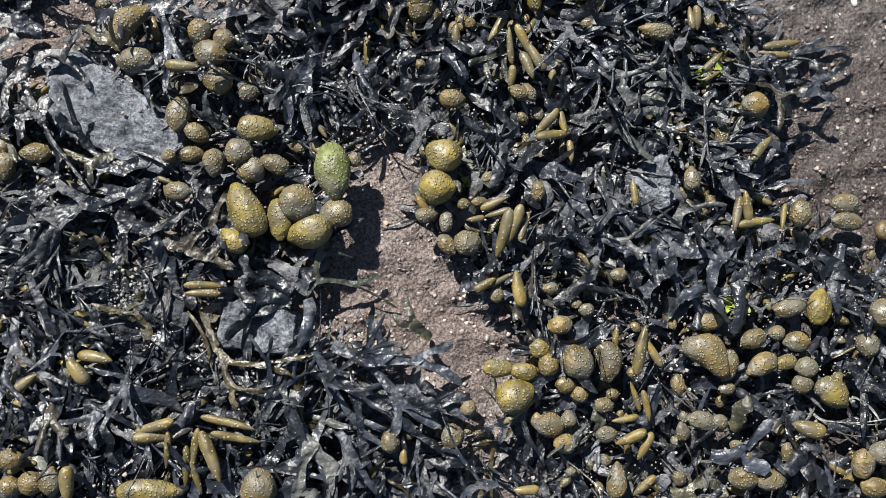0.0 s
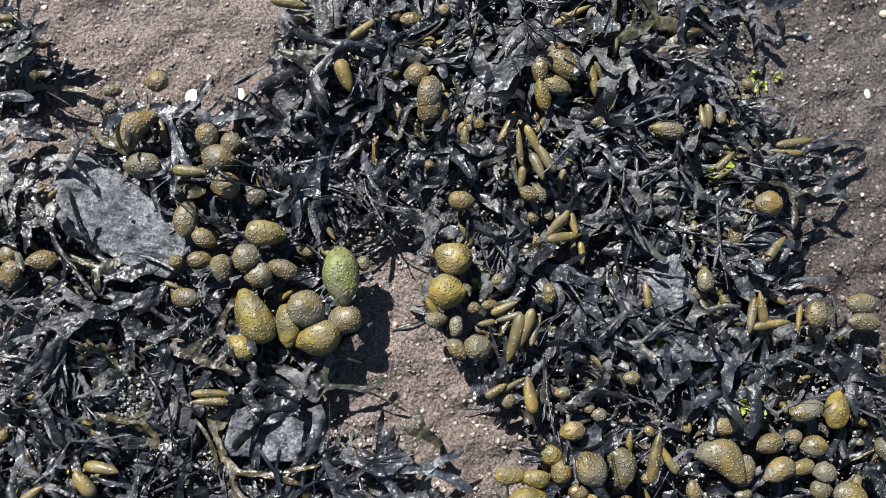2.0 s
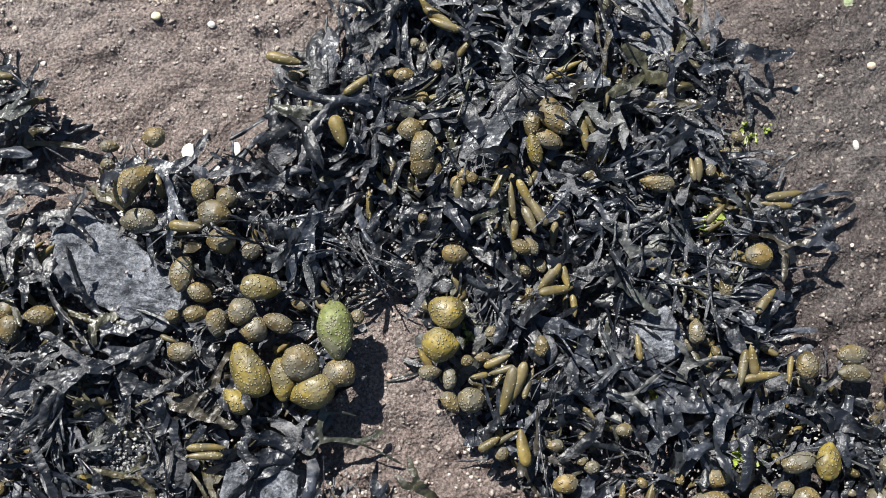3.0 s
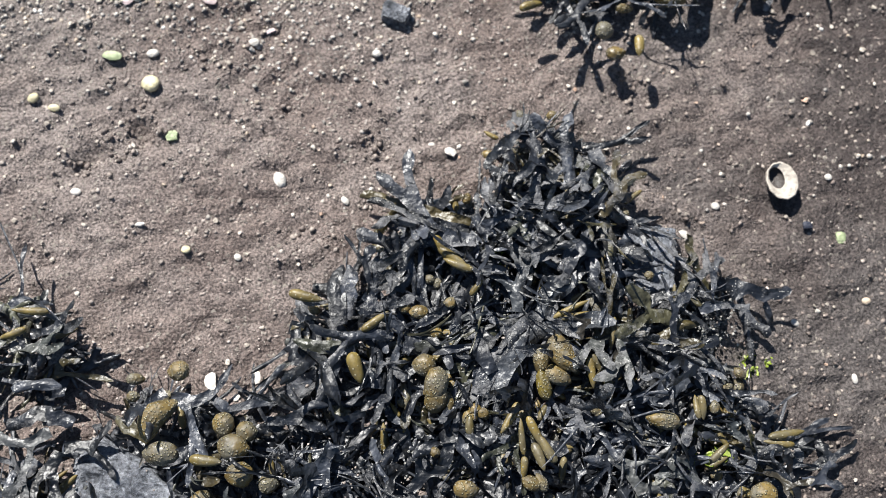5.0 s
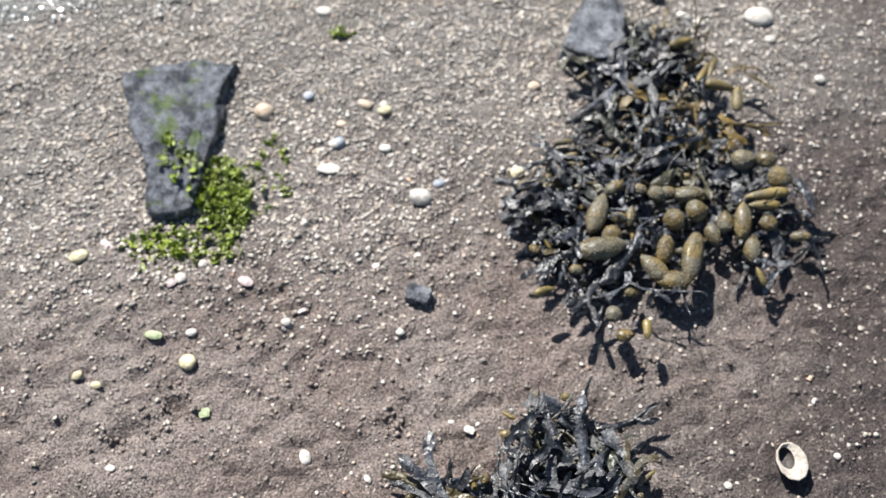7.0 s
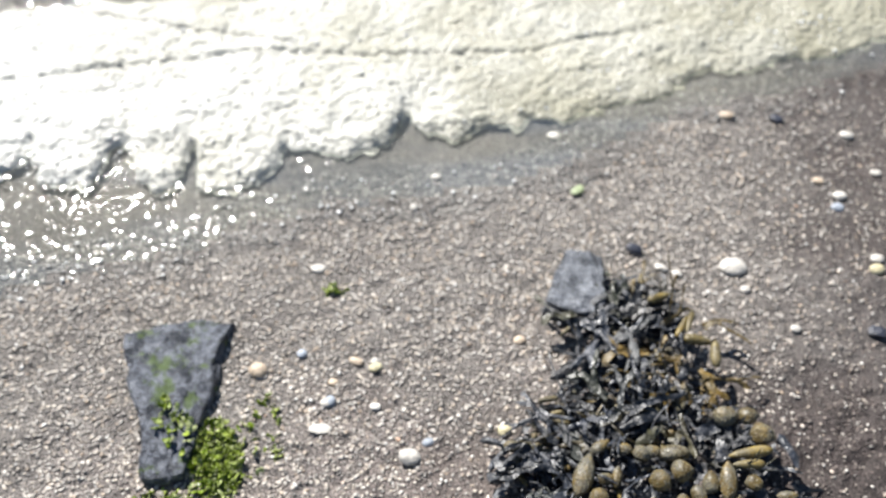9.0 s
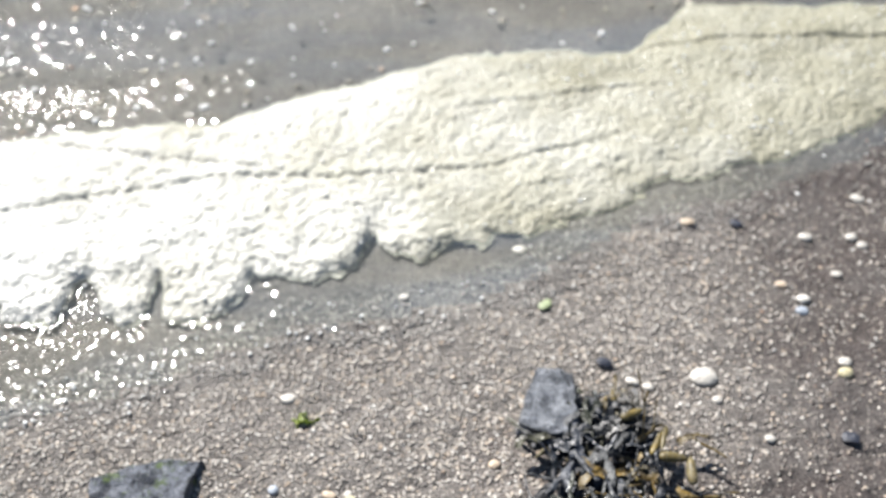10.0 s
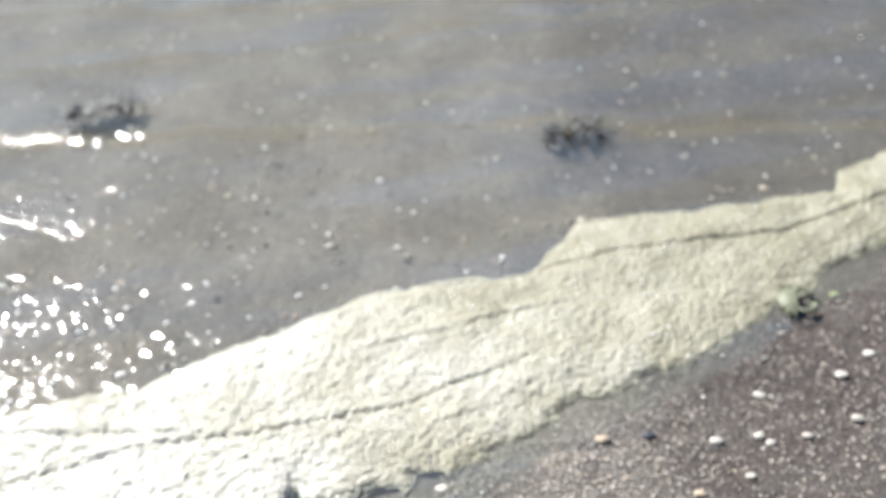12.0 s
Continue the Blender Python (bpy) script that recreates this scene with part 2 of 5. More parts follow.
MOSSY = bladder_material("mossy_bladder", (0.10, 0.115, 0.035), (0.12, 0.135, 0.04), 0.8)
POD = bladder_material("olive_pod", (0.085, 0.066, 0.022), (0.165, 0.12, 0.032), 0.45, 0.3)
GRANITE = rock_material("grey_stone", (0.09, 0.10, 0.12), (0.36, 0.38, 0.425))
DARKROCK = rock_material("dark_stone", (0.03, 0.034, 0.042), (0.075, 0.08, 0.09))
BARNROCK = rock_material("barnacled_stone", (0.025, 0.028, 0.036), (0.075, 0.08, 0.095), 0.0, 0.9)
MOSSROCK = rock_material("weathered_stone", (0.035, 0.042, 0.06), (0.26, 0.28, 0.33), 0.8)
BARNACLE = island_material("barnacle_shell", ((0.0, (0.2, 0.2, 0.2)), (0.5, (0.33, 0.33, 0.31)), (1.0, (0.5, 0.48, 0.44))), 0.6)
GRAVEL = island_material("shore_gravel", ((0.0, (0.12, 0.112, 0.106)), (0.2, (0.29, 0.268, 0.245)), (0.45, (0.46, 0.42, 0.375)), (0.66, (0.54, 0.475, 0.40)), (0.75, (0.42, 0.33, 0.25)), (0.82, (0.53, 0.495, 0.45)), (0.96, (0.58, 0.54, 0.49)), (0.975, (0.68, 0.66, 0.62)), (1.0, (0.72, 0.7, 0.66))), 0.3)
WETGRAVEL = island_material("wet_gravel", ((0.0, (0.13, 0.128, 0.13)), (0.5, (0.34, 0.325, 0.30)), (0.85, (0.46, 0.43, 0.39)), (1.0, (0.62, 0.6, 0.56))), 0.09, 0.0002)
SANDLUMP = island_material("sand_crumbs", ((0.0, (0.12, 0.096, 0.085)), (0.5, (0.185, 0.15, 0.132)), (0.85, (0.24, 0.2, 0.175)), (1.0, (0.36, 0.31, 0.27))), 0.6)
PALELUMP = island_material("pale_sand_crumbs", ((0.0, (0.2, 0.17, 0.15)), (0.5, (0.29, 0.25, 0.222)), (0.85, (0.36, 0.31, 0.28)), (1.0, (0.5, 0.45, 0.4))), 0.6)
GRIT = island_material("shell_grit", ((0.0, (0.3, 0.26, 0.22)), (0.5, (0.42, 0.37, 0.31)), (0.85, (0.62, 0.57, 0.5)), (1.0, (0.45, 0.28, 0.19))), 0.45)
WHITE = stone_material("white_pebble", (0.62, 0.585, 0.53))
CREAM = stone_material("cream_pebble", (0.58, 0.52, 0.33))
ORANGE = stone_material("buff_pebble", (0.54, 0.43, 0.32))
PINK = stone_material("pink_shell", (0.6, 0.48, 0.48))
GREENISH = stone_material("green_pebble", (0.36, 0.42, 0.24))
BLUISH = stone_material("blue_grey_pebble", (0.36, 0.4, 0.46))
DARKSHELL = stone_material("dark_blue_shell", (0.045, 0.05, 0.07))
# Near-black brown: the shade and sand in the hollow, put into its colour.
SHELLSHADE = stone_material("shell_inside_shade", (0.06, 0.05, 0.045), 0.5)
CRABSKIN = stone_material("crab_shell", (0.2, 0.215, 0.15))
SHELL = stone_material("ribbed_shell", (0.43, 0.385, 0.33), 0.5)
BROWN = stone_material("brown_shell", (0.14, 0.1, 0.05), 0.35)
# Near-white colour for the flecks that stand for glints on water and foam.
GLINTFLECK = stone_material("glint_fleck_white", (0.92, 0.92, 0.9), 0.12)
LETTUCE = lettuce_material()
FOAM = foam_material()
WATER = water_material()


# ---- building helpers ----
def mesh_of(name, verts, faces, mat, smooth=True):
    me = bpy.data.meshes.new(name)
    me.from_pydata([tuple(v) for v in verts], [], faces)
    me.materials.append(mat)
    if smooth:
        me.polygons.foreach_set("use_smooth", [True] * len(me.polygons))
    me.update()
    return me


def quick_mesh(name, co, loops, sides, mat, smooth=True):
    """A mesh from numpy arrays: places, corner indices and the number of corners of every face."""
    me = bpy.data.meshes.new(name)
    me.vertices.add(len(co))
    me.vertices.foreach_set("co", np.ascontiguousarray(co, np.float32).ravel())
    n = len(loops) // sides
    me.loops.add(len(loops))
    me.loops.foreach_set("vertex_index", np.ascontiguousarray(loops, np.int32))
    me.polygons.add(n)
    me.polygons.foreach_set("loop_start", np.arange(n, dtype=np.int32) * sides)
    me.polygons.foreach_set("use_smooth", np.full(n, smooth))
    me.materials.append(mat)
    me.update(calc_edges=True)
    me.validate()
    return me


def bm_mesh(name, bm, mat, smooth=True):
    me = bpy.data.meshes.new(name)
    bm.to_mesh(me)
    bm.free()
    me.materials.append(mat)
    if smooth:
        me.polygons.foreach_set("use_smooth", [True] * len(me.polygons))
    return me


def part(name, me, parent, m, label=""):
    ob = new(name, me)
    ob.parent = parent
    ob.matrix_parent_inverse = parent.matrix_basis.inverted()
    ob.matrix_basis = m
    return tagged(ob, label) if label else ob


def lattice(x, y, size, seed):
    """Smooth random heights, 0 to 1, that change over about size metres."""
    table = np.random.default_rng(seed).random((256, 256))
    c, s = math.cos(0.9 * seed + 0.5), math.sin(0.9 * seed + 0.5)
    u, v = (c * np.asarray(x) - s * np.asarray(y)) / size + 1000.37, (s * np.asarray(x) + c * np.asarray(y)) / size + 1000.71
    i, j = np.floor(u).astype(int), np.floor(v).astype(int)
    a, b = u - i, v - j
    a, b = a * a * (3 - 2 * a), b * b * (3 - 2 * b)
    i, j, k, l = i % 256, j % 256, (i + 1) % 256, (j + 1) % 256
    return (table[i, j] * (1 - a) + table[k, j] * a) * (1 - b) + (table[i, l] * (1 - a) + table[k, l] * a) * b


SHORE = [(-4.0, 0.0), (-1.0, 0.86), (-0.41, 1.04), (-0.27, 1.072), (-0.17, 1.112), (-0.06, 1.15), (0.05, 1.157), (0.17, 1.181), (0.25, 1.216), (0.34, 1.264), (0.48, 1.315), (0.62, 1.347), (0.78, 1.405), (0.91, 1.478), (1.4, 1.63), (5.0, 2.75)]


def shore(x):
    """Where the water begins."""
    return np.interp(x, *zip(*SHORE)) + 0.012 * (lattice(x, 0 * x, 0.05, 5) - 0.5)


def ease(v, a, b):
    t = np.clip((v - a) / (b - a), 0, 1)
    return t * t * (3 - 2 * t)


def coarse(x, y):
    """How much of the ground is bare gravel, 0 to 1."""
    edge = 0.62 + 0.25 * x + 0.2 * (lattice(x, y, 0.22, 8) - 0.5)
    return ease(y, edge - 0.08, edge + 0.22) * (1 - 0.68 * ease(x - 0.25 * (y - 0.6), 0.25, 0.55))


# small holes that were dug or washed into the sand: x, y, width, depth
PITS = [(-0.189, 0.529, 0.010, 0.012), (-0.181, 0.516, 0.008, 0.010), (-0.226, 0.500, 0.012, 0.012), (-0.238, 0.488, 0.009, 0.009), (-0.096, 0.643, 0.007, 0.009), (-0.126, 0.605, 0.006, 0.007), (-0.05, 0.544, 0.009, 0.007), (0.034, 0.505, 0.012, 0.006), (0.02, 0.506, 0.008, 0.006), (0.062, 0.566, 0.009, 0.007), (-0.044, 0.426, 0.011, 0.006), (0.256, 0.559, 0.012, 0.006), (0.275, 0.564, 0.010, 0.005)]


def ground_height(x, y):
    x, y = np.asarray(x, float), np.asarray(y, float)
    near = np.exp(-((np.hypot(x, y - 1) / 6) ** 2))
    sand = 0.005 * (lattice(x, y, 0.11, 1) - 0.5) + 0.0042 * (lattice(x + 0.4 * y, y * 1.6, 0.03, 2) - 0.5) + 0.0065 * (lattice(x + 0.3 * y, y * 1.4, 0.018, 3) - 0.5) + 0.005 * (lattice(x, y, 0.0098, 4) - 0.5) - 0.004
    h = sand * near * (1 - 0.5 * ease(y - 0.22 * x, 0.6, 0.9))
    for px, py, wide, deep in PITS:
        h = h - deep * np.exp(-(((x - px) ** 2 + (y - py) ** 2) / wide**2))
    past = y - shore(x)
    fall = np.interp(past, [-0.06, -0.01, 0.08, 0.4, 50, 400], [0, 0.0035, 0.011, 0.025, 1.5, 1.5])
    return h - 0.002 - fall


def gz(x, y):
    return float(ground_height(np.array([x]), np.array([y]))[0])


def inside(poly, x, y):
    x, y = np.asarray(x), np.asarray(y)
    hit = np.zeros(x.shape, bool)
    px, py = poly[-1]
    for qx, qy in poly:
        cross = (py > y) != (qy > y)
        hit ^= cross & (x < (qx - px) * (y - py) / ((qy - py) or 1e-9) + px)
        px, py = qx, qy
    return hit


def spaced(lo, hi, step, far, grow):
    """Even steps from lo to hi, then growing ones out to far on both sides."""
    mid = list(np.arange(lo, hi, step))
    right, left, s = [], [], step
    while (right or mid)[-1] < far:
        s *= grow
        right.append((right or mid)[-1] + s)
    s = step
    while (left or mid)[-1 if left else 0] > -far:
        s *= grow
        left.append((left or mid)[-1 if left else 0] - s)
    return np.array(left[::-1] + mid + right)


def sheet(name, xs, ys, height, mat, keep=None):
    gx, gy = np.meshgrid(xs, ys, indexing="ij")
    co = np.stack([gx, gy, height(gx, gy)], -1).reshape(-1, 3)
    idx = np.arange(len(xs) * len(ys)).reshape(len(xs), len(ys))
    q = np.stack([idx[:-1, :-1], idx[1:, :-1], idx[1:, 1:], idx[:-1, 1:]], -1)
    if keep is not None:
        q = q[keep(gx, gy)[:-1, :-1]]
    return quick_mesh(name, co, q.reshape(-1), 4, mat)


# ---- ground, water, foam ----
xs = spaced(-0.6, 0.95, 0.0066, 400, 1.09)
ys = spaced(-0.2, 1.45, 0.0066, 400, 1.09)
ground = tagged(new("ground", sheet("ground", xs, ys, ground_height, SAND)), "damp brown sand with gravel and shell grit", "beach", kind="structure")


def water_height(x, y):
    fade = np.exp(-((np.hypot(x, y - 2) / 8) ** 2))
    swell = 0.003 * np.sin((y - 0.08 * x) * 17 + 3 * lattice(x, y, 0.5, 31)) * ease(y, 1.5, 2.1)
    for mid, slope in ((2.34, -0.25), (3.17, -0.26), (1.63, 0.06)):
        swell = swell + 0.006 * np.exp(-(((y - mid - slope * x - 0.12 * (lattice(x, 0 * x, 0.4, 34) - 0.5)) / 0.035) ** 2))
    small = 0.0016 * (lattice(x, y, 0.11, 32) - 0.5)
    return -0.0035 + (swell + small) * fade * ease(y - shore(x), -0.02, 0.3)


wx = spaced(-1.3, 2.2, 0.016, 400, 1.12)
wy = np.array([v for v in spaced(0.7, 3.6, 0.016, 400, 1.12) if v > 0.6])
water = tagged(new("water", sheet("water", wx, wy, water_height, WATER, lambda x, y: y > shore(x) - 0.05)), "calm murky shallow sea water with ripples", "water", kind="structure")
water.visible_shadow = False

FOAM_LOW = [(-4.0, 0.06), (-1.4, 0.86), (-0.9, 1.02), (-0.6, 1.11), (-0.52, 1.15), (-0.48, 1.21), (-0.45, 1.15), (-0.413, 1.133), (-0.385, 1.145), (-0.368, 1.21), (-0.348, 1.214), (-0.32, 1.155), (-0.29, 1.138), (-0.268, 1.15), (-0.253, 1.215), (-0.238, 1.15), (-0.20, 1.138), (-0.16, 1.145), (-0.137, 1.167), (-0.124, 1.204), (-0.10, 1.2), (-0.077, 1.193), (-0.015, 1.198), (0.016, 1.208), (0.041, 1.272), (0.07, 1.235), (0.107, 1.218), (0.177, 1.241), (0.26, 1.25), (0.348, 1.290), (0.40, 1.30), (0.487, 1.343), (0.6, 1.363), (0.7, 1.385), (0.80, 1.42), (0.86, 1.46), (0.93, 1.49), (1.04, 1.545), (1.15, 1.578), (1.4, 1.65), (2.2, 1.95), (5.0, 2.85)]
FOAM_TOP = [(-4.0, 0.5), (-1.4, 1.35), (-0.9, 1.46), (-0.57, 1.525), (-0.3, 1.557), (-0.2, 1.545), (-0.08, 1.60), (0.02, 1.625), (0.16, 1.676), (0.25, 1.692), (0.37, 1.675), (0.5, 1.675), (0.57, 1.74), (0.63, 1.80), (0.8, 1.795), (1.05, 1.766), (1.145, 1.765), (1.2, 1.84), (1.33, 1.87), (1.6, 1.92), (2.2, 2.15), (5.0, 3.0)]


def foam_depth(x, y):
    """The distance into the foam from its edges; negative outside."""
    low = np.interp(x, *zip(*FOAM_LOW))
    top = np.interp(x, *zip(*FOAM_TOP)) - 0.015
    rough = 0.024 * (lattice(x, y, 0.04, 41) - 0.45) + 0.018 * (lattice(x, y, 0.016, 42) - 0.5)
    body = y - low - rough
    top = top + 0.025 * (lattice(x, y, 0.06, 43) - 0.5) + 0.010 * (lattice(x, y, 0.018, 44) - 0.5)
    return np.minimum(body, top - y)


# the long seams between the sheets of foam
SEAMS = [[(-1.5, 1.2), (-0.481, 1.351), (-0.32, 1.377), (-0.196, 1.392), (0.019, 1.379), (0.2, 1.38), (0.32, 1.41), (0.5, 1.46)],
         [(-1.2, 1.66), (-0.522, 1.513), (-0.333, 1.456), (-0.155, 1.415), (-0.05, 1.39)],
         [(0.16, 1.668), (0.321, 1.659), (0.499, 1.653), (0.677, 1.668), (0.826, 1.661), (0.986, 1.652), (1.15, 1.69), (1.4, 1.74)],
         [(0.15, 1.52), (0.4, 1.545), (0.62, 1.57)]]


def foam_height(x, y):
    d = foam_depth(x, y)
    h = 0.002 * ease(d, 0, 0.012) + 0.007 * ease(d, 0, 0.10)
    lumps = 0.006 * (lattice(x, y, 0.05, 45) - 0.4) + (0.005 * np.abs(lattice(x, y, 0.03, 46) - 0.5) + 0.006 * (0.5 - np.abs(lattice(x, y, 0.015, 49) - 0.5))) * (0.6 + 0.8 * ease(-x, -0.6, 0.3))
    h = h + ease(d, 0, 0.03) * lumps
    for k, seam in enumerate(SEAMS):
        sx, sy = zip(*seam)
        line = np.interp(x, sx, sy) + 0.006 * (lattice(x, 0 * x, 0.05, 47 + k) - 0.5)
        ends = ease(x, sx[0], sx[0] + 0.05) * ease(-x, -sx[-1], 0.12 - sx[-1]) * ease(lattice(x, 0 * x, 0.09, 51 + k), -0.2, 0.25)
        step = y - line
        h = h - ease(d, 0.0, 0.015) * ends * ((0.0045 if k < 3 else 0.002) * np.exp(-((step / 0.0036) ** 2)) - 0.002 * np.exp(-(((step - 0.012) / 0.010) ** 2)))
    return water_height(x, y) + np.where(d > 0, h + 0.0005, -0.003)


fx = np.concatenate([np.arange(-4, -0.9, 0.02), np.arange(-0.9, 1.6, 0.004), np.arange(1.6, 5, 0.02)])
fy = np.concatenate([np.arange(0.0, 1.1, 0.01), np.arange(1.1, 1.9, 0.003), np.arange(1.9, 3.2, 0.01)])
foam = tagged(new("foam", sheet("foam", fx, fy, foam_height, FOAM, lambda x, y: foam_depth(x, y) > -0.006)), "thick cream sea foam along the waterline", "foam", kind="structure")


# ---- stones ----
def rock_mesh(name, length, w0, w1, height, seed, mat, cuts=24, rough=1.0, rounded=0.4):
    """A worn block along x, w0 wide at its start and w1 at its end, with its top at height."""
    bm = bmesh.new()
    bmesh.ops.create_cube(bm, size=1.0)
    bmesh.ops.subdivide_edges(bm, edges=bm.edges[:], cuts=cuts, use_grid_fill=True)
    off = Vector((seed * 3.7, seed * 1.3, seed))
    for v in bm.verts:
        p = v.co * 2
        r = max(abs(p.x), abs(p.y), abs(p.z))
        ball = p.normalized() * r
        q = p.lerp(ball, rounded)
        w = w0 + (w1 - w0) * (q.x + 1) / 2
        c = Vector((q.x * length / 2, q.y * w / 2, (q.z + 0.5) * height / 1.5))
        big = noise.noise(c * 22 + off)
        fine = noise.noise(c * 75 + off) + 0.5 * noise.noise(c * 190 + off)
        c += Vector((q.x, q.y, 0)).normalized() * (0.11 * min(w, length) * big + 0.0015 * fine) * rough if abs(q.x) + abs(q.y) > 0.02 else Vector()
        c.z += (0.22 * height * noise.noise(c * 30 - off) + 0.0032 * fine + 0.0016 * noise.noise(c * 420 + off)) * rough
        v.co = c
    return bm_mesh(name, bm, mat)


def rock(x, y, length, w0, w1, angle, height, seed, mat, label, rough=1.0, rounded=0.4):
    ob = new("stone", rock_mesh("stone", length / 1000, w0 / 1000, w1 / 1000, height / 1000, seed, mat, rough=rough, rounded=rounded))
    ob.matrix_basis = pose(x / 1000, y / 1000, gz(x / 1000, y / 1000) - 0.002, 0, 0, angle)
    return tagged(ob, label, "rock")


rock(-163, 199, 125, 66, 46, -31, 21, 1, GRANITE, "flat grey granite slab among the wrack", 1.0, 0.3)
rock(-51, 30, 68, 46, 38, -11, 34, 2, GRANITE, "grey stone half covered by wrack fronds")
rock(264, 138, 46, 40, 32, -61, 25, 3, GRANITE, "pale grey stone with barnacles inside the mat")
rock(272, 398, 62, 52, 44, -90, 17, 4, GRANITE, "flat light grey stone at the edge of the wrack", 0.7)
rock(316, 342, 80, 34, 26, -105, 11, 5, DARKROCK, "low dark stone with barnacle crust under wrack")
rock(-150, 46, 92, 70, 56, -21, 24, 6, BARNROCK, "dark barnacled stone beneath the wrack fronds")
rock(-219, 825, 196, 138, 42, -86, 14, 7, MOSSROCK, "wedge-shaped dark stone with green algae patches", 1.1, 0.18)
rock(254, 962, 92, 48, 84, -105, 30, 8, GRANITE, "blue-grey stone that carries wrack near the water", 1.0, 0.25)
rock(48, 640, 26, 20, 17, -21, 12, 9, GRANITE, "small grey stone lying on sand")

# ---- wrack ----
def frond_mesh(seed, half, forks, spread, ruffle):
    """A forked strap-like frond with a midrib, 60 mm long from its base along x, of the given half width."""
    rng = random.Random(seed)
    verts, faces = [], []

    def ring(p, d, w, roll, left, right):
        flat = Vector((-d.y, d.x, 0)).normalized()
        side = (flat * math.cos(roll) + d.cross(flat).normalized() * math.sin(roll)).normalized()
        up = d.cross(side).normalized()
        rib = min(0.16 * w, 0.0009)
        left, right = left + rng.uniform(-0.16, 0.16), right + rng.uniform(-0.16, 0.16)
        nl, nr = rng.uniform(0.8, 1.08), rng.uniform(0.8, 1.08)
        first = len(verts)
        verts.extend([p - side * w * nl * (1 - 0.25 * abs(left)) + up * left * w, p - side * w * 0.5 + up * (0.0004 + 0.22 * left * w), p + up * (0.0004 + rib), p + side * w * 0.5 + up * (0.0004 + 0.22 * right * w), p + side * w * nr * (1 - 0.25 * abs(right)) + up * right * w, p - up * 0.0006])
        return [first + k for k in range(6)], side

    def grow(p, heading, length, w, level, lift, roll, last):
        n = 7 if level == 0 else 5
        tip = level == 0
        a, b, fa, fb = rng.uniform(0, 6.28), rng.uniform(0, 6.28), rng.uniform(3.5, 8), rng.uniform(3.5, 8)
        cup = rng.choice((-1, 1, 1)) * rng.uniform(0.1, 0.55)
        bend, twist, rise = rng.uniform(-0.10, 0.10), rng.uniform(-0.13, 0.13), rng.uniform(-0.06, 0.06)
        curl = rng.uniform(-0.35, 0.12) if tip else 0.0
        side = Vector((0, 1, 0))
        for i in range(n + 1):
            s = i / n
            d = Vector((math.cos(heading), math.sin(heading), lift)).normalized()
            if tip:
                shape = (0.8 + 0.35 * s) * math.sqrt(max(0.05, 1 - max(0.0, (s - 0.62) / 0.38) ** 2))
            else:
                shape = 0.78 + 0.12 * s + 0.32 * max(0.0, s - 0.55) / 0.45
            if i or last is None:
                now, side = ring(p, d, w * shape, roll, cup + ruffle * math.sin(a + fa * s), cup + ruffle * math.sin(b + fb * s))
                if last:
                    faces.extend((last[k], last[(k + 1) % 6], now[(k + 1) % 6], now[k]) for k in range(6))
                else:
                    faces.append(tuple(now[::-1]))
                last = now
            heading += bend
            roll += twist - 0.1 * roll
            lift += rise - 0.06 * lift + curl * s
            p = p + d * (length / n)
        if tip:
            faces.append(tuple(last))
            return
        for s in (-1, 1):
            turn = s * spread * rng.uniform(0.6, 1.3)
            grow(p + side * (s * 0.5 * w) - d * (0.6 * length / n), heading + turn, length * rng.uniform(0.75, 1.1), w * rng.uniform(0.72, 0.92), level - 1, lift + rng.uniform(-0.2, 0.2), roll, last)

    first = 0.062 if forks == 0 else 0.034 if forks == 1 else 0.025
    grow(Vector((0, 0, 0)), 0.0, first, half * (0.75 if forks else 0.95), forks, rng.uniform(0.0, 0.2), rng.uniform(-0.2, 0.2), None)
    me = mesh_of("frond", verts, faces, BLADE)
    me.set_sharp_from_angle(angle=radians(75))
    return me


FAN = [frond_mesh(400 + i, 0.0085, (1, 2, 1, 2)[i % 4], 0.5, 0.6) for i in range(16)]
BROAD = [frond_mesh(100 + i, 0.0062, (0, 1, 1, 2)[i % 4], 0.42, 0.5) for i in range(16)]
NARROW = [frond_mesh(200 + i, 0.0034, (1, 2, 2)[i % 3], 0.34, 0.5) for i in range(15)]
STRING = [frond_mesh(300 + i, 0.0016, (0, 1, 2)[i % 3], 0.3, 0.3) for i in range(9)]


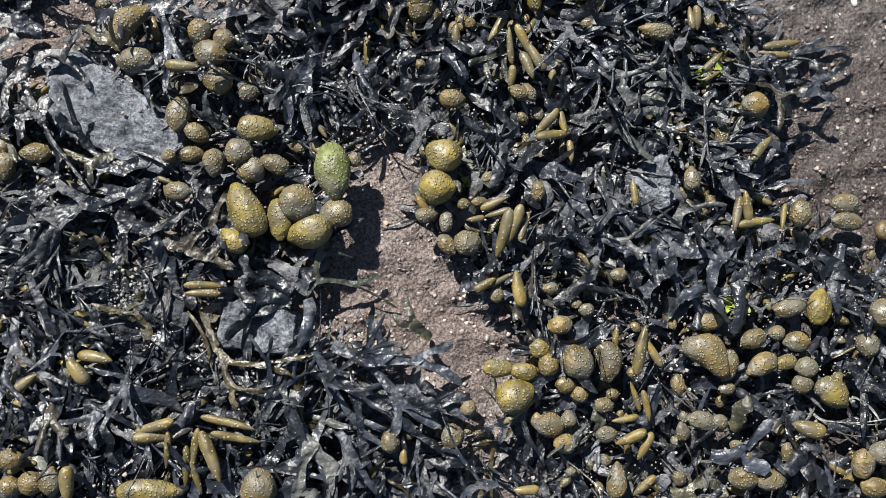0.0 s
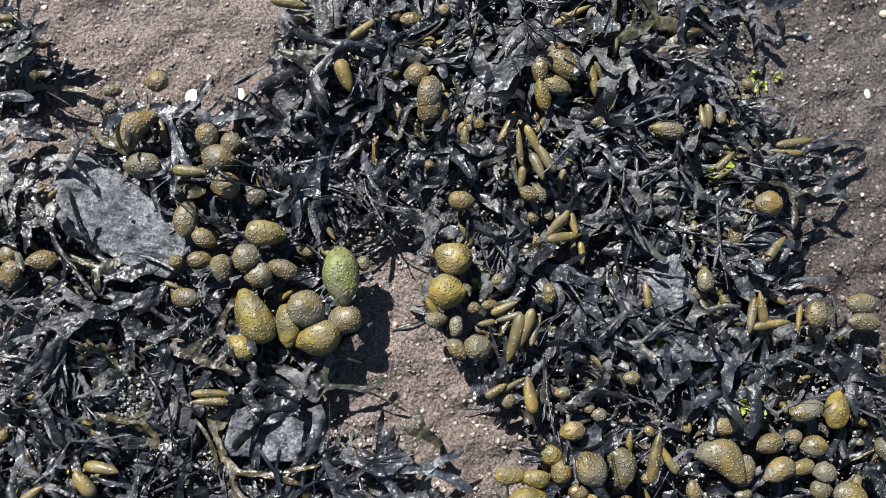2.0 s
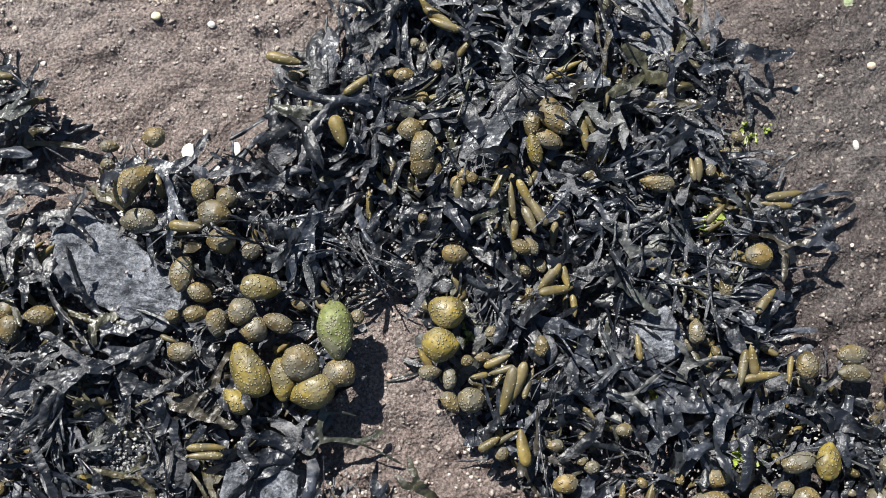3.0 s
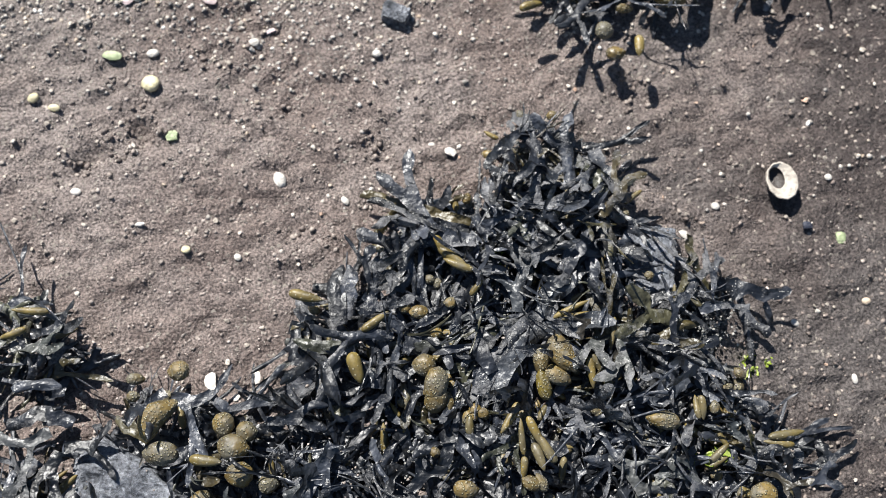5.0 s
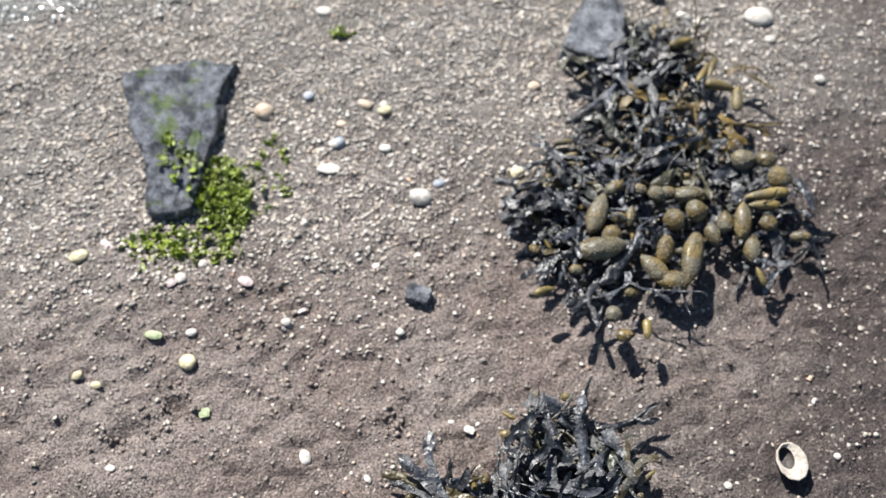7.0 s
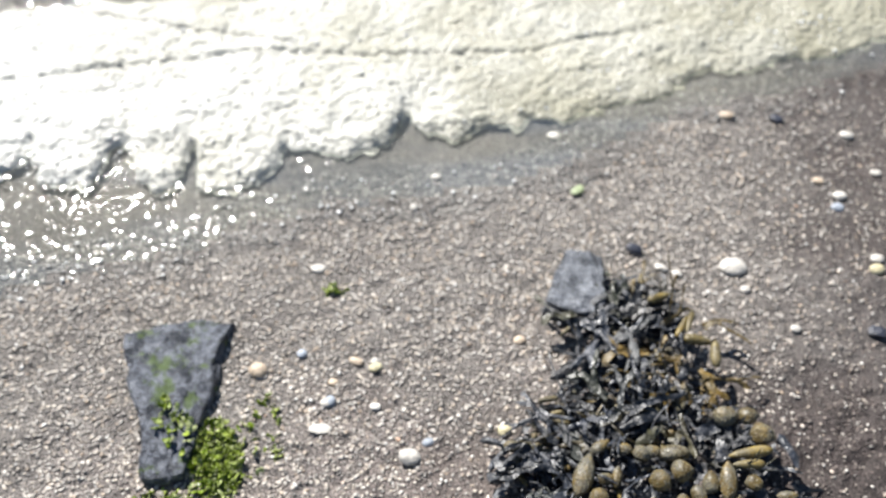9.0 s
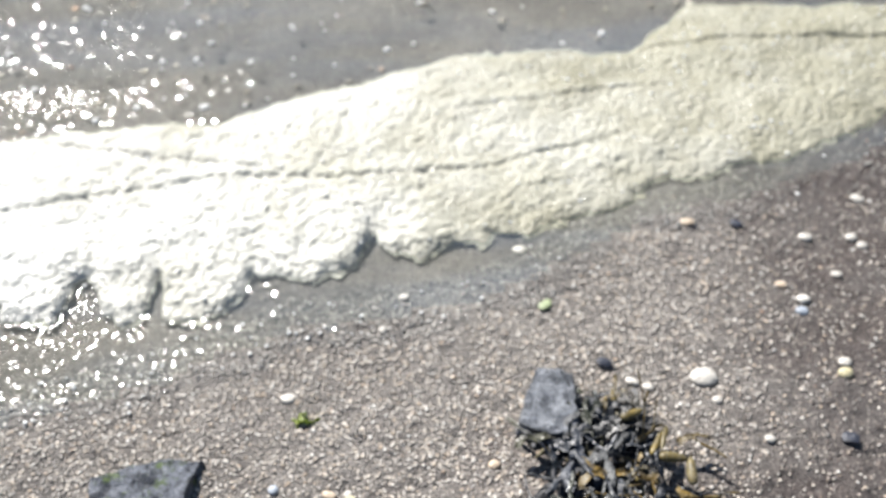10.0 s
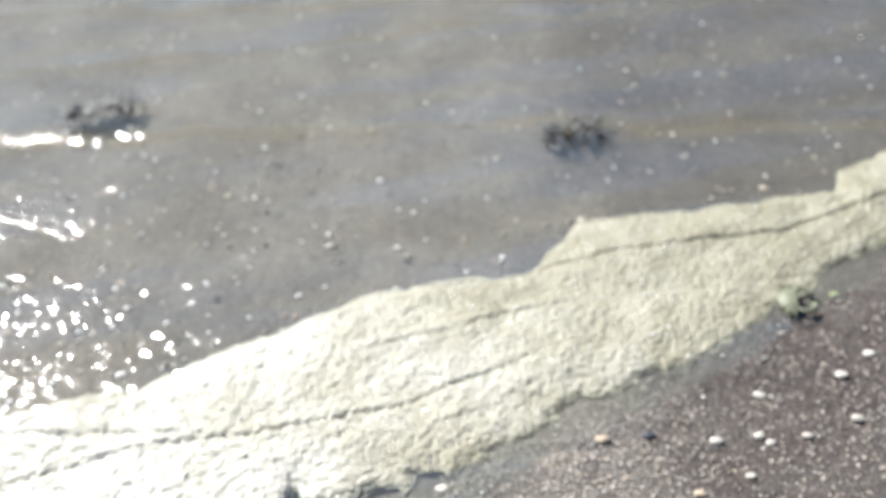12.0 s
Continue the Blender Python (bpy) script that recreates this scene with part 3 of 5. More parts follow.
def bladder_mesh(name, seed, kind, mat, fine=4):
    """A swollen tip of unit length, width and height along x, with its stalk at the low end."""
    bm = bmesh.new()
    bmesh.ops.create_icosphere(bm, subdivisions=fine if kind != "p" else 3, radius=0.5)
    rng = random.Random(seed)
    off = Vector((seed * 1.7, seed * 0.9, seed * 2.3))
    pear, lean = rng.uniform(0.0, 0.3), rng.uniform(-0.1, 0.1)
    bend = {"b": 1.15, "p": rng.uniform(-0.35, 0.35)}.get(kind, rng.uniform(-0.12, 0.12))
    seam = 0.06 * (seed % 2 == 0)
    for v in bm.verts:
        d = v.co.normalized()
        c = v.co.copy()
        if kind == "p":
            c.x = math.copysign(0.5 * abs(2 * c.x) ** 0.68, c.x)
            t = c.x + 0.5
            c.y *= 0.72 + 0.4 * t
            c.z *= 0.72 + 0.4 * t
        else:
            k = 1 + pear * c.x
            c.y *= k
            c.z *= k
            c *= 1 + 0.09 * noise.noise(d * 1.5 + off) + 0.05 * noise.noise(d * 4 + off)
            c *= 1 + 0.03 * max(0.0, noise.noise(d * 11 + off))
            if seam:
                flat = math.exp(-((d.z - lean) / 0.07) ** 2)
                c.x *= 1 + seam * flat
                c.y *= 1 + seam * flat
        c.y += bend * (c.x * c.x - 0.12)
        if d.x < -0.9:
            c.x -= 0.5 * (abs(d.x) - 0.9)
        v.co = c
    return bm_mesh(name, bm, mat)


SHAPES = {
    "o": [bladder_mesh("bladder", i, "o", OLIVE) for i in range(9)],
    "y": [bladder_mesh("bladder", 20 + i, "o", YELLOW) for i in range(6)],
    "b": [bladder_mesh("bladder", 40 + i, "b", OLIVE) for i in range(3)],
    "g": [bladder_mesh("bladder", 50, "o", MOSSY)],
    "s": [bladder_mesh("bladder", 80 + i, "o", OLIVE, 3) for i in range(5)],
    "p": [bladder_mesh("pod", 60 + i, "p", POD) for i in range(8)],
}
LEAD = [m for i, m in enumerate(BROAD) if i % 4 != 3]
PLANTS, TIPS = [], []
pick = random.Random(11)


def silt_share(x, y):
    """How many of the fronds are dusted with dried silt: most at the seaward end of the large mat, few at its landward end."""
    if y > 0.55:
        return 0.25
    return 0.04 + 0.22 * float(ease(np.array(y), 0.12, 0.34)) + 0.22 * float(ease(np.array(x), 0.05, 0.25))


def add_frond(plant, x, y, z, length, half, angle, tilt=0.0, lean=0.0, pool=None):
    pool = pool or (FAN if half > 0.0075 else BROAD if half > 0.0052 else NARROW if half > 0.0028 else STRING)
    nominal = 0.0085 if pool is FAN else 0.0062 if pool in (BROAD, LEAD) else 0.0034 if pool is NARROW else 0.0016
    k = length / 0.06
    m = pose(x, y, z, lean, -tilt, angle) @ Matrix.Diagonal((k, 1.25 * half / nominal, 0.6 * k + 0.4, 1))
    ob = part("frond", pick.choice(pool), plant, m)
    draw = pick.random()
    golden = 0.25 if x > 0.3 and 0.8 < y < 1.2 else 0.0
    if draw < golden + silt_share(x, y):
        ob.material_slots[0].link = "OBJECT"
        ob.material_slots[0].material = BROWNBLADE if draw < golden else SILTED
    return ob


def wrack(x, y, label, tips, fronds):
    """One plant with its swollen tips (x, y, length, width, heading, shape) and its large fronds (x, y, length, width, heading), in mm and degrees."""
    base = new("bladder_wrack")
    base.matrix_basis = pose(x / 1000, y / 1000, gz(x / 1000, y / 1000))
    base.empty_display_size = 0.02
    tagged(base, label, "seaweed", "wrack plants")
    PLANTS.append((x / 1000, y / 1000, base))
    for bx, by, length, width, angle, kind in tips:
        TIPS.append((bx / 1000, by / 1000, 0.35 * (length + width) / 1000))
        l, w = (length / 1000, width / 1000) if kind != "p" else (length / 960, width / 1020)
        h = w * (0.82 if kind != "p" else 0.9)
        z = (0.016 if kind != "p" else 0.024) + h / 2 + pick.uniform(0, 0.005)
        flip = 180 if pick.random() < 0.5 else 0
        m = pose(bx / 1000, by / 1000, z, pick.uniform(-20, 20), pick.uniform(-12, 12), angle + flip) @ Matrix.Diagonal((l * 0.98, w * 0.98, h, 1))
        part("pod" if kind == "p" else "bladder", pick.choice(SHAPES[kind]), base, m)
    for bx, by, length, width, angle in fronds:
        c, s = math.cos(radians(angle)), math.sin(radians(angle))
        for along in (0.25, 0.5, 0.8):
            TIPS.append(((bx + along * length * c) / 1000, (by + along * length * s) / 1000, 0.45 * width / 1000))
        add_frond(base, bx / 1000, by / 1000, pick.uniform(0.019, 0.027), max(0.03, length / 1000), width / 2000, angle, pick.uniform(-3, 5), pick.uniform(-12, 12), LEAD if width > 24 else None)


wrack(368, -78, "dark bladder wrack with clustered olive warty bladders, in the seaweed mat",
      [(320, -92, 23, 19, -2, "o"), (340, -94, 23, 16, -2, "o"), (318, -68, 12, 8, -5, "o"), (340, -69, 11, 8, 0, "o"), (370, -55, 24, 14, -15, "p"), (430, -76, 22, 19, 0, "o"), (414, -84, 23, 18, -92, "o"), (422, -102, 21, 16, 0, "o"), (356, -74, 16, 9, -90, "o")],
      [(363, -75, 41, 22, -34), (353, -88, 32, 18, 41), (391, -58, 37, 15, 13)])
wrack(-94, -48, "dark bladder wrack with slender olive pods, in the seaweed mat",
      [(-124, -40, 30, 9, 14, "p"), (-126, -48, 29, 10, 0, "p"), (-72, -39, 40, 7, -14, "p"), (-66, -50, 35, 7, -13, "p"), (-96, -60, 36, 7, -100, "p"), (-83, -62, 39, 11, -66, "p"), (-102, -70, 31, 7, -94, "p"), (-115, -57, 26, 6, -94, "p"), (-95, -79, 25, 6, -72, "p"), (-130, -88, 47, 19, -1, "y"), (-48, -88, 29, 26, -90, "o")],
      [(-105, 7, 38, 10, 152), (-113, -19, 48, 10, -172), (-45, -21, 27, 9, 158), (-100, -23, 34, 11, -98), (-88, -28, 23, 10, -13)])
wrack(49, -38, "dark bladder wrack with clustered olive warty bladders, in the seaweed mat",
      [(50, -57, 18, 15, -93, "o"), (60, -41, 9, 8, 0, "o"), (70, -40, 7, 6, 0, "o"), (81, -38, 6, 6, -9, "o"), (97, -54, 19, 18, -90, "o"), (64, -53, 9, 8, 0, "o"), (60, -68, 11, 7, -90, "p")],
      [(-19, -47, 43, 18, -42), (-13, -62, 40, 23, -106), (64, 3, 41, 13, 148), (82, 20, 34, 11, 140), (20, -14, 59, 12, -27), (55, -19, 56, 14, -1), (89, -24, 36, 10, -167), (11, -48, 55, 10, -52), (19, -74, 35, 13, -137)])
wrack(254, -38, "dark bladder wrack with clustered olive warty bladders, in the seaweed mat",
      [(217, 1, 33, 20, -76, "b"), (214, -34, 15, 12, 0, "o"), (222, -26, 10, 9, 0, "o"), (215, -56, 16, 13, 0, "o"), (242, 7, 37, 10, -103, "p"), (251, 7, 28, 7, -60, "p"), (260, -3, 8, 8, 0, "o"), (238, -10, 9, 8, 0, "o"), (238, -28, 23, 5, -72, "p"), (245, -34, 23, 6, -80, "p"), (229, -44, 20, 6, 9, "p"), (233, -58, 24, 9, 24, "p"), (244, -65, 23, 8, -121, "p"), (222, -92, 27, 15, -96, "o"), (294, 3, 40, 27, -35, "b"), (311, -24, 14, 10, 0, "o"), (290, -48, 24, 15, -12, "o"), (303, -50, 16, 14, 0, "o"), (274, -56, 15, 11, -79, "o"), (273, -20, 16, 11, -83, "o"), (271, -91, 12, 11, 0, "o")],
      [(253, -20, 36, 15, -79), (295, -73, 37, 17, -16), (263, -102, 36, 15, -10)])
wrack(158, -32, "dark bladder wrack with yellow warty bladders, in the seaweed mat",
      [(110, -33, 14, 12, -94, "o"), (182, 28, 20, 15, 9, "o"), (134, -4, 26, 14, -4, "y"), (153, -7, 22, 14, -10, "y"), (145, -25, 30, 25, 28, "y"), (166, 10, 17, 15, -31, "y"), (172, -2, 18, 16, -93, "o"), (194, 0, 28, 25, -63, "o"), (185, -18, 16, 13, -4, "o"), (196, -25, 15, 14, 0, "o"), (148, -37, 29, 6, 34, "p"), (172, -48, 22, 19, -3, "o"), (186, -44, 13, 12, -90, "o"), (183, -62, 18, 15, -3, "o"), (162, -44, 11, 9, -95, "o"), (188, -84, 9, 8, 0, "o"), (152, -95, 19, 8, 0, "p")],
      [(111, -25, 39, 13, 179), (143, 9, 64, 17, 14), (159, -26, 37, 11, -137), (114, -76, 35, 11, 165), (131, -90, 27, 10, -163)])
wrack(-193, -15, "dark blue-black wrack with a few olive bladders, in the seaweed mat",
      [(-180, 2, 23, 12, -50, "p"), (-169, 12, 27, 10, -10, "p"), (-186, 2, 13, 12, -4, "o"), (-222, -8, 26, 9, 40, "p"), (-230, -5, 17, 5, -107, "p"), (-232, -62, 19, 15, -3, "o"), (-232, -82, 17, 16, 0, "o"), (-202, -79, 22, 17, -87, "o"), (-188, -80, 26, 12, -90, "p"), (-216, -80, 20, 17, -3, "o")],
      [(-169, 51, 30, 13, -94), (-132, 24, 35, 13, 93), (-228, 44, 60, 9, -93), (-190, 26, 68, 11, -93), (-160, -13, 55, 11, -2), (-143, 8, 57, 10, -116)])
wrack(371, 4, "dark bladder wrack with yellow warty bladders, in the seaweed mat",
      [(312, -6, 26, 16, -103, "o"), (333, 14, 21, 16, 17, "o"), (339, -6, 27, 16, 27, "o"), (358, -5, 20, 12, 9, "y"), (367, 11, 20, 16, 0, "o"), (374, -9, 17, 16, 0, "o"), (370, -22, 17, 14, 0, "o"), (386, -25, 14, 13, -94, "o"), (394, -29, 27, 22, -48, "y"), (362, 38, 28, 15, 15, "o"), (386, 37, 29, 20, -104, "y"), (436, 32, 24, 23, -2, "o"), (424, 7, 20, 18, -93, "o"), (298, 28, 24, 14, 0, "o"), (352, 18, 13, 12, 0, "o")],
      [(402, -6, 40, 17, -27), (411, -15, 29, 16, 16)])
wrack(-19, 37, "dark blue-black wrack with a few olive bladders, in the seaweed mat",
      [(-8, 103, 34, 26, 14, "y")],
      [(-23, 57, 48, 17, 146), (-20, 59, 34, 17, 116), (-18, 57, 26, 17, 61), (-14, 56, 37, 10, 49), (-25, 55, 53, 24, -167), (-23, 52, 44, 21, 169), (-12, 52, 33, 12, -70), (-19, -17, 74, 18, -101), (-6, 13, 79, 10, -60), (3, 4, 83, 10, -50), (-14, 22, 69, 11, -130), (-23, 5, 61, 9, -120), (7, 17, 78, 12, -30), (-83, 23, 48, 10, -64)])
wrack(241, 86, "dark bladder wrack with clustered olive warty bladders, in the seaweed mat",
      [(290, 140, 19, 14, -93, "o"), (242, 129, 20, 6, -87, "p"), (230, 66, 14, 11, -4, "o"), (203, 39, 12, 11, 0, "o"), (196, 44, 9, 8, 0, "o"), (176, 56, 13, 10, 0, "o")],
      [(273, 100, 24, 15, 158), (273, 97, 25, 15, -102), (273, 99, 28, 15, -27), (276, 102, 19, 14, 74), (271, 97, 19, 13, -137), (204, 138, 44, 17, -118), (260, 156, 48, 10, 153), (206, 34, 25, 16, -138), (179, 44, 48, 13, 39), (270, 68, 46, 16, -18), (292, 59, 37, 12, -107), (247, 51, 26, 14, 29), (217, 96, 32, 12, -35), (235, 105, 25, 11, 133)])
wrack(356, 95, "dark bladder wrack with slender olive pods, in the seaweed mat",
      [(412, 118, 25, 17, 2, "o"), (412, 104, 27, 15, -6, "o"), (374, 111, 22, 18, -93, "o"), (323, 112, 28, 8, -107, "p"), (330, 116, 24, 8, -83, "p"), (336, 104, 29, 8, 8, "p"), (360, 109, 21, 5, -104, "p")],
      [(320, 67, 31, 17, 115), (319, 58, 35, 14, -61), (389, 80, 39, 16, -23), (361, 85, 41, 13, -8), (333, 72, 33, 12, 43)])
wrack(132, 113, "dark blue-black wrack with a few olive bladders, in the seaweed mat",
      [(194, 163, 17, 6, -87, "p"), (95, 161, 28, 26, -21, "y"), (89, 136, 28, 27, -2, "y"), (81, 115, 18, 12, 6, "o"), (96, 110, 18, 11, -93, "o"), (112, 93, 21, 20, 0, "o"), (96, 92, 19, 13, -51, "o"), (132, 122, 21, 7, 23, "p"), (136, 115, 20, 6, 15, "p"), (123, 125, 14, 8, 0, "o"), (148, 106, 32, 10, -112, "p"), (140, 100, 37, 11, -107, "p"), (156, 104, 24, 6, -112, "p"), (119, 111, 14, 6, 8, "p"), (110, 123, 10, 9, 0, "o"), (124, 60, 18, 8, 29, "p"), (134, 52, 13, 11, -94, "o"), (150, 56, 27, 11, -82, "p"), (138, 64, 21, 5, 28, "p"), (168, 132, 17, 11, -93, "o")],
      [(138, 169, 24, 13, -68), (156, 155, 26, 12, -101), (169, 151, 23, 11, -50), (172, 106, 26, 13, -61)])
wrack(-109, 123, "dark bladder wrack with clustered olive warty bladders, in the seaweed mat",
      [(-94, 181, 20, 14, -30, "o"), (-98, 165, 19, 13, 0, "o"), (-81, 158, 22, 17, -90, "o"), (-116, 164, 12, 11, 0, "o"), (-108, 136, 21, 15, -3, "o"), (-56, 120, 45, 26, -63, "y"), (-66, 98, 23, 17, -41, "y"), (-89, 64, 28, 7, -2, "p"), (-89, 58, 26, 7, -2, "p")],
      [(-160, 125, 42, 14, 165), (-158, 124, 39, 13, 24), (-154, 123, 36, 18, -44), (-135, 107, 47, 25, -35), (-117, 98, 40, 17, -20)])
wrack(-217, 174, "dark blue-black wrack with a few olive bladders, in the seaweed mat",
      [(-240, 172, 14, 15, -4, "o"), (-214, 167, 23, 16, 0, "o"), (-238, 158, 22, 17, -87, "o")],
      [(-221, 241, 43, 15, -113), (-204, 209, 36, 15, -134), (-203, 143, 39, 10, -168), (-199, 152, 52, 10, -137), (-220, 78, 54, 9, -75), (-219, 243, 41, 14, 11)])
wrack(-15, 176, "dark bladder wrack with clustered olive warty bladders, in the seaweed mat",
      [(-55, 213, 16, 14, 0, "o"), (-48, 184, 31, 20, -7, "y"), (-62, 166, 21, 21, -3, "o"), (-53, 152, 21, 20, 0, "o"), (-34, 156, 24, 15, -24, "o"), (-18, 170, 14, 9, -12, "o"), (10, 150, 43, 27, -83, "g"), (26, 159, 12, 12, 0, "o"), (-17, 125, 31, 28, -45, "o"), (-31, 114, 33, 20, -87, "y"), (12, 117, 25, 22, 0, "o")],
      [(59, 206, 29, 14, 52), (-3, 239, 51, 15, -141), (-3, 243, 40, 13, -117), (-2, 242, 47, 17, -132)])
wrack(313, 220, "dark bladder wrack with slender olive pods, in the seaweed mat",
      [(266, 258, 27, 15, -10, "o"), (294, 268, 19, 6, -87, "p"), (298, 268, 19, 7, -87, "p"), (310, 268, 11, 9, -95, "o"), (308, 231, 21, 7, 43, "p"), (364, 245, 29, 8, 8, "p"), (359, 238, 24, 7, -7, "p"), (343, 198, 22, 20, -3, "o"), (344, 162, 26, 8, 47, "p"), (316, 175, 18, 11, -93, "o")],
      [(272, 172, 66, 12, -167), (266, 195, 46, 10, 176), (249, 227, 41, 11, 0), (326, 213, 38, 13, 29), (345, 217, 36, 12, -32), (312, 208, 29, 10, -162), (377, 207, 18, 11, 9), (293, 204, 29, 11, 126)])
wrack(139, 240, "dark bladder wrack with slender olive pods, in the seaweed mat",
      [(90, 275, 18, 10, -90, "o"), (112, 265, 10, 9, 0, "o"), (107, 256, 16, 8, -90, "p"), (120, 264, 7, 7, 0, "o"), (103, 206, 20, 15, -3, "o"), (140, 262, 28, 8, -122, "p"), (149, 246, 28, 6, -86, "p"), (160, 250, 28, 8, -63, "p"), (169, 236, 24, 9, -60, "p"), (162, 231, 23, 9, -70, "p"), (150, 223, 16, 7, -94, "p"), (156, 210, 18, 12, -22, "o"), (164, 210, 16, 10, -63, "o"), (176, 186, 25, 9, -132, "p"), (180, 175, 27, 9, 8, "p"), (188, 186, 19, 7, -78, "p"), (112, 269, 11, 10, 0, "o"), (106, 261, 16, 9, -94, "o"), (118, 266, 10, 9, 0, "o")],
      [(221, 232, 45, 14, -46), (72, 197, 26, 18, -61), (129, 283, 112, 23, 67), (115, 281, 78, 22, 69), (127, 299, 44, 18, 118)])
wrack(-117, 259, "dark bladder wrack with clustered olive warty bladders, in the seaweed mat",
      [(-145, 266, 37, 21, -128, "b"), (-140, 238, 30, 20, -2, "o"), (-83, 242, 25, 21, -11, "o"), (-92, 260, 21, 18, -90, "o"), (-73, 254, 17, 17, -3, "o"), (-104, 232, 26, 10, -7, "p"), (-77, 221, 22, 20, 0, "o"), (-108, 196, 28, 19, -96, "o"), (-130, 304, 18, 17, 0, "o"), (-166, 298, 15, 10, 0, "o"), (-167, 284, 11, 9, 0, "o")],
      [(-117, 240, 28, 16, -161), (-122, 276, 23, 16, -38), (-148, 247, 36, 13, 169), (-140, 287, 32, 14, -145), (-135, 282, 37, 16, -9), (-94, 273, 46, 9, 0), (-57, 262, 46, 12, 4)])
wrack(-255, 313, "dark blue-black wrack with a few olive bladders, at the mat edge",
      [(-251, 354, 28, 7, -2, "p"), (-266, 336, 22, 7, 21, "p")],
      [(-213, 263, 28, 13, 161), (-253, 336, 46, 12, -1), (-263, 350, 26, 12, 32), (-270, 327, 48, 12, -18), (-273, 360, 23, 10, 38), (-263, 289, 36, 11, 30), (-266, 262, 42, 13, 18), (-229, 257, 41, 14, -148)])
wrack(192, 315, "dark bladder wrack with slender olive pods, at the mat edge",
      [(186, 314, 34, 22, -58, "o"), (168, 310, 25, 14, -97, "o"), (180, 296, 25, 16, -27, "o"), (169, 288, 26, 12, -77, "y"), (193, 350, 31, 6, 25, "p"), (198, 345, 26, 6, 13, "p"), (208, 298, 25, 8, -83, "p"), (214, 304, 21, 7, -61, "p"), (222, 285, 20, 8, -84, "p"), (228, 330, 26, 5, -99, "p")],
      [(148, 349, 49, 15, 82)])
wrack(282, 341, "dark blue-black wrack with a few olive bladders, at the mat edge",
      [(264, 380, 8, 8, 0, "o")],
      [(286, 337, 48, 21, 146), (304, 293, 22, 14, 148), (256, 354, 36, 14, 32), (295, 363, 37, 12, 54), (304, 348, 27, 12, 22), (268, 315, 36, 14, 32)])
wrack(53, 343, "dark blue-black wrack with a few olive bladders, at the mat edge",
      [(80, 280, 29, 18, -102, "o"), (-28, 364, 28, 10, -15, "p"), (15, 304, 25, 13, -72, "p"), (71, 306, 20, 19, -3, "o"), (80, 290, 30, 20, -102, "o"), (30, 342, 26, 8, 36, "p"), (87, 404, 27, 8, -63, "p"), (96, 396, 31, 9, -37, "p"), (101, 389, 26, 8, -23, "p"), (115, 369, 16, 6, 50, "p"), (93, 358, 10, 10, 0, "o"), (55, 354, 10, 9, 0, "o"), (67, 350, 16, 12, 0, "o"), (80, 333, 13, 10, 0, "o")],
      [(62, 341, 38, 20, 27), (54, 317, 34, 16, 50), (3, 340, 54, 15, 109), (8, 345, 46, 13, 89), (17, 349, 36, 17, 34), (22, 359, 32, 13, 51), (45, 330, 66, 13, 171), (17, 325, 53, 11, -166)])
wrack(169, 434, "dark blue-black wrack with a few olive bladders, at the mat edge",
      [(185, 434, 12, 10, 0, "o"), (187, 526, 10, 9, 0, "o")],
      [(190, 383, 45, 20, 59), (112, 427, 75, 20, 163), (115, 410, 79, 19, 176), (110, 421, 66, 14, 173), (199, 458, 67, 18, 90), (194, 445, 58, 16, 10), (222, 432, 56, 16, 44), (174, 445, 52, 13, 110), (144, 426, 39, 13, 138), (143, 411, 45, 16, -51), (222, 425, 31, 15, -42)])
wrack(238, 642, "dark bladder wrack with clustered olive warty bladders, near the water",
      [(230, 676, 52, 24, 9, "o"), (284, 654, 36, 21, -51, "o"), (244, 693, 21, 20, 0, "o"), (206, 656, 16, 11, -4, "o"), (171, 630, 21, 9, 19, "p"), (238, 607, 17, 17, 0, "o"), (248, 587, 17, 13, 0, "o"), (268, 590, 21, 10, -95, "p"), (258, 631, 17, 10, 0, "o")],
      [(227, 694, 69, 13, -146), (256, 652, 28, 10, -86), (229, 645, 51, 11, -135)])
wrack(405, 690, "dark bladder wrack with clustered olive warty bladders, near the water",
      [(378, 706, 40, 18, -99, "o"), (402, 723, 32, 11, 0, "p"), (404, 705, 18, 17, 0, "o"), (436, 692, 21, 11, 0, "o"), (385, 678, 29, 17, -98, "o"), (386, 644, 19, 8, -69, "p")],
      [(404, 707, 41, 14, -54), (424, 695, 41, 10, 0), (424, 663, 36, 11, -170)])
wrack(319, 695, "dark bladder wrack with clustered olive warty bladders, near the water",
      [(302, 642, 34, 22, 5, "o"), (322, 667, 56, 22, -107, "o"), (296, 676, 31, 18, -105, "o"), (309, 709, 22, 24, 0, "o"), (333, 719, 22, 23, 0, "o"), (327, 740, 34, 19, 0, "o"), (360, 706, 23, 17, -97, "o"), (347, 693, 23, 15, -70, "o")],
      [(275, 703, 77, 15, -110)])
wrack(203, 743, "dark blue-black wrack with a few olive bladders, near the water",
      [(231, 716, 48, 21, -112, "o"), (160, 752, 20, 13, 0, "o")],
      [(204, 734, 62, 18, 158), (212, 727, 57, 17, 167), (208, 755, 36, 13, 144), (203, 776, 40, 11, 135)])
wrack(401, 757, "dark blue-black wrack with a few olive bladders, near the water",
      [(407, 736, 44, 13, 6, "p"), (424, 758, 26, 25, -25, "o"), (414, 779, 20, 20, 0, "o"), (389, 779, 26, 22, 0, "o")],
      [(356, 758, 44, 17, 45), (377, 731, 41, 17, 89), (440, 754, 26, 14, -31)])
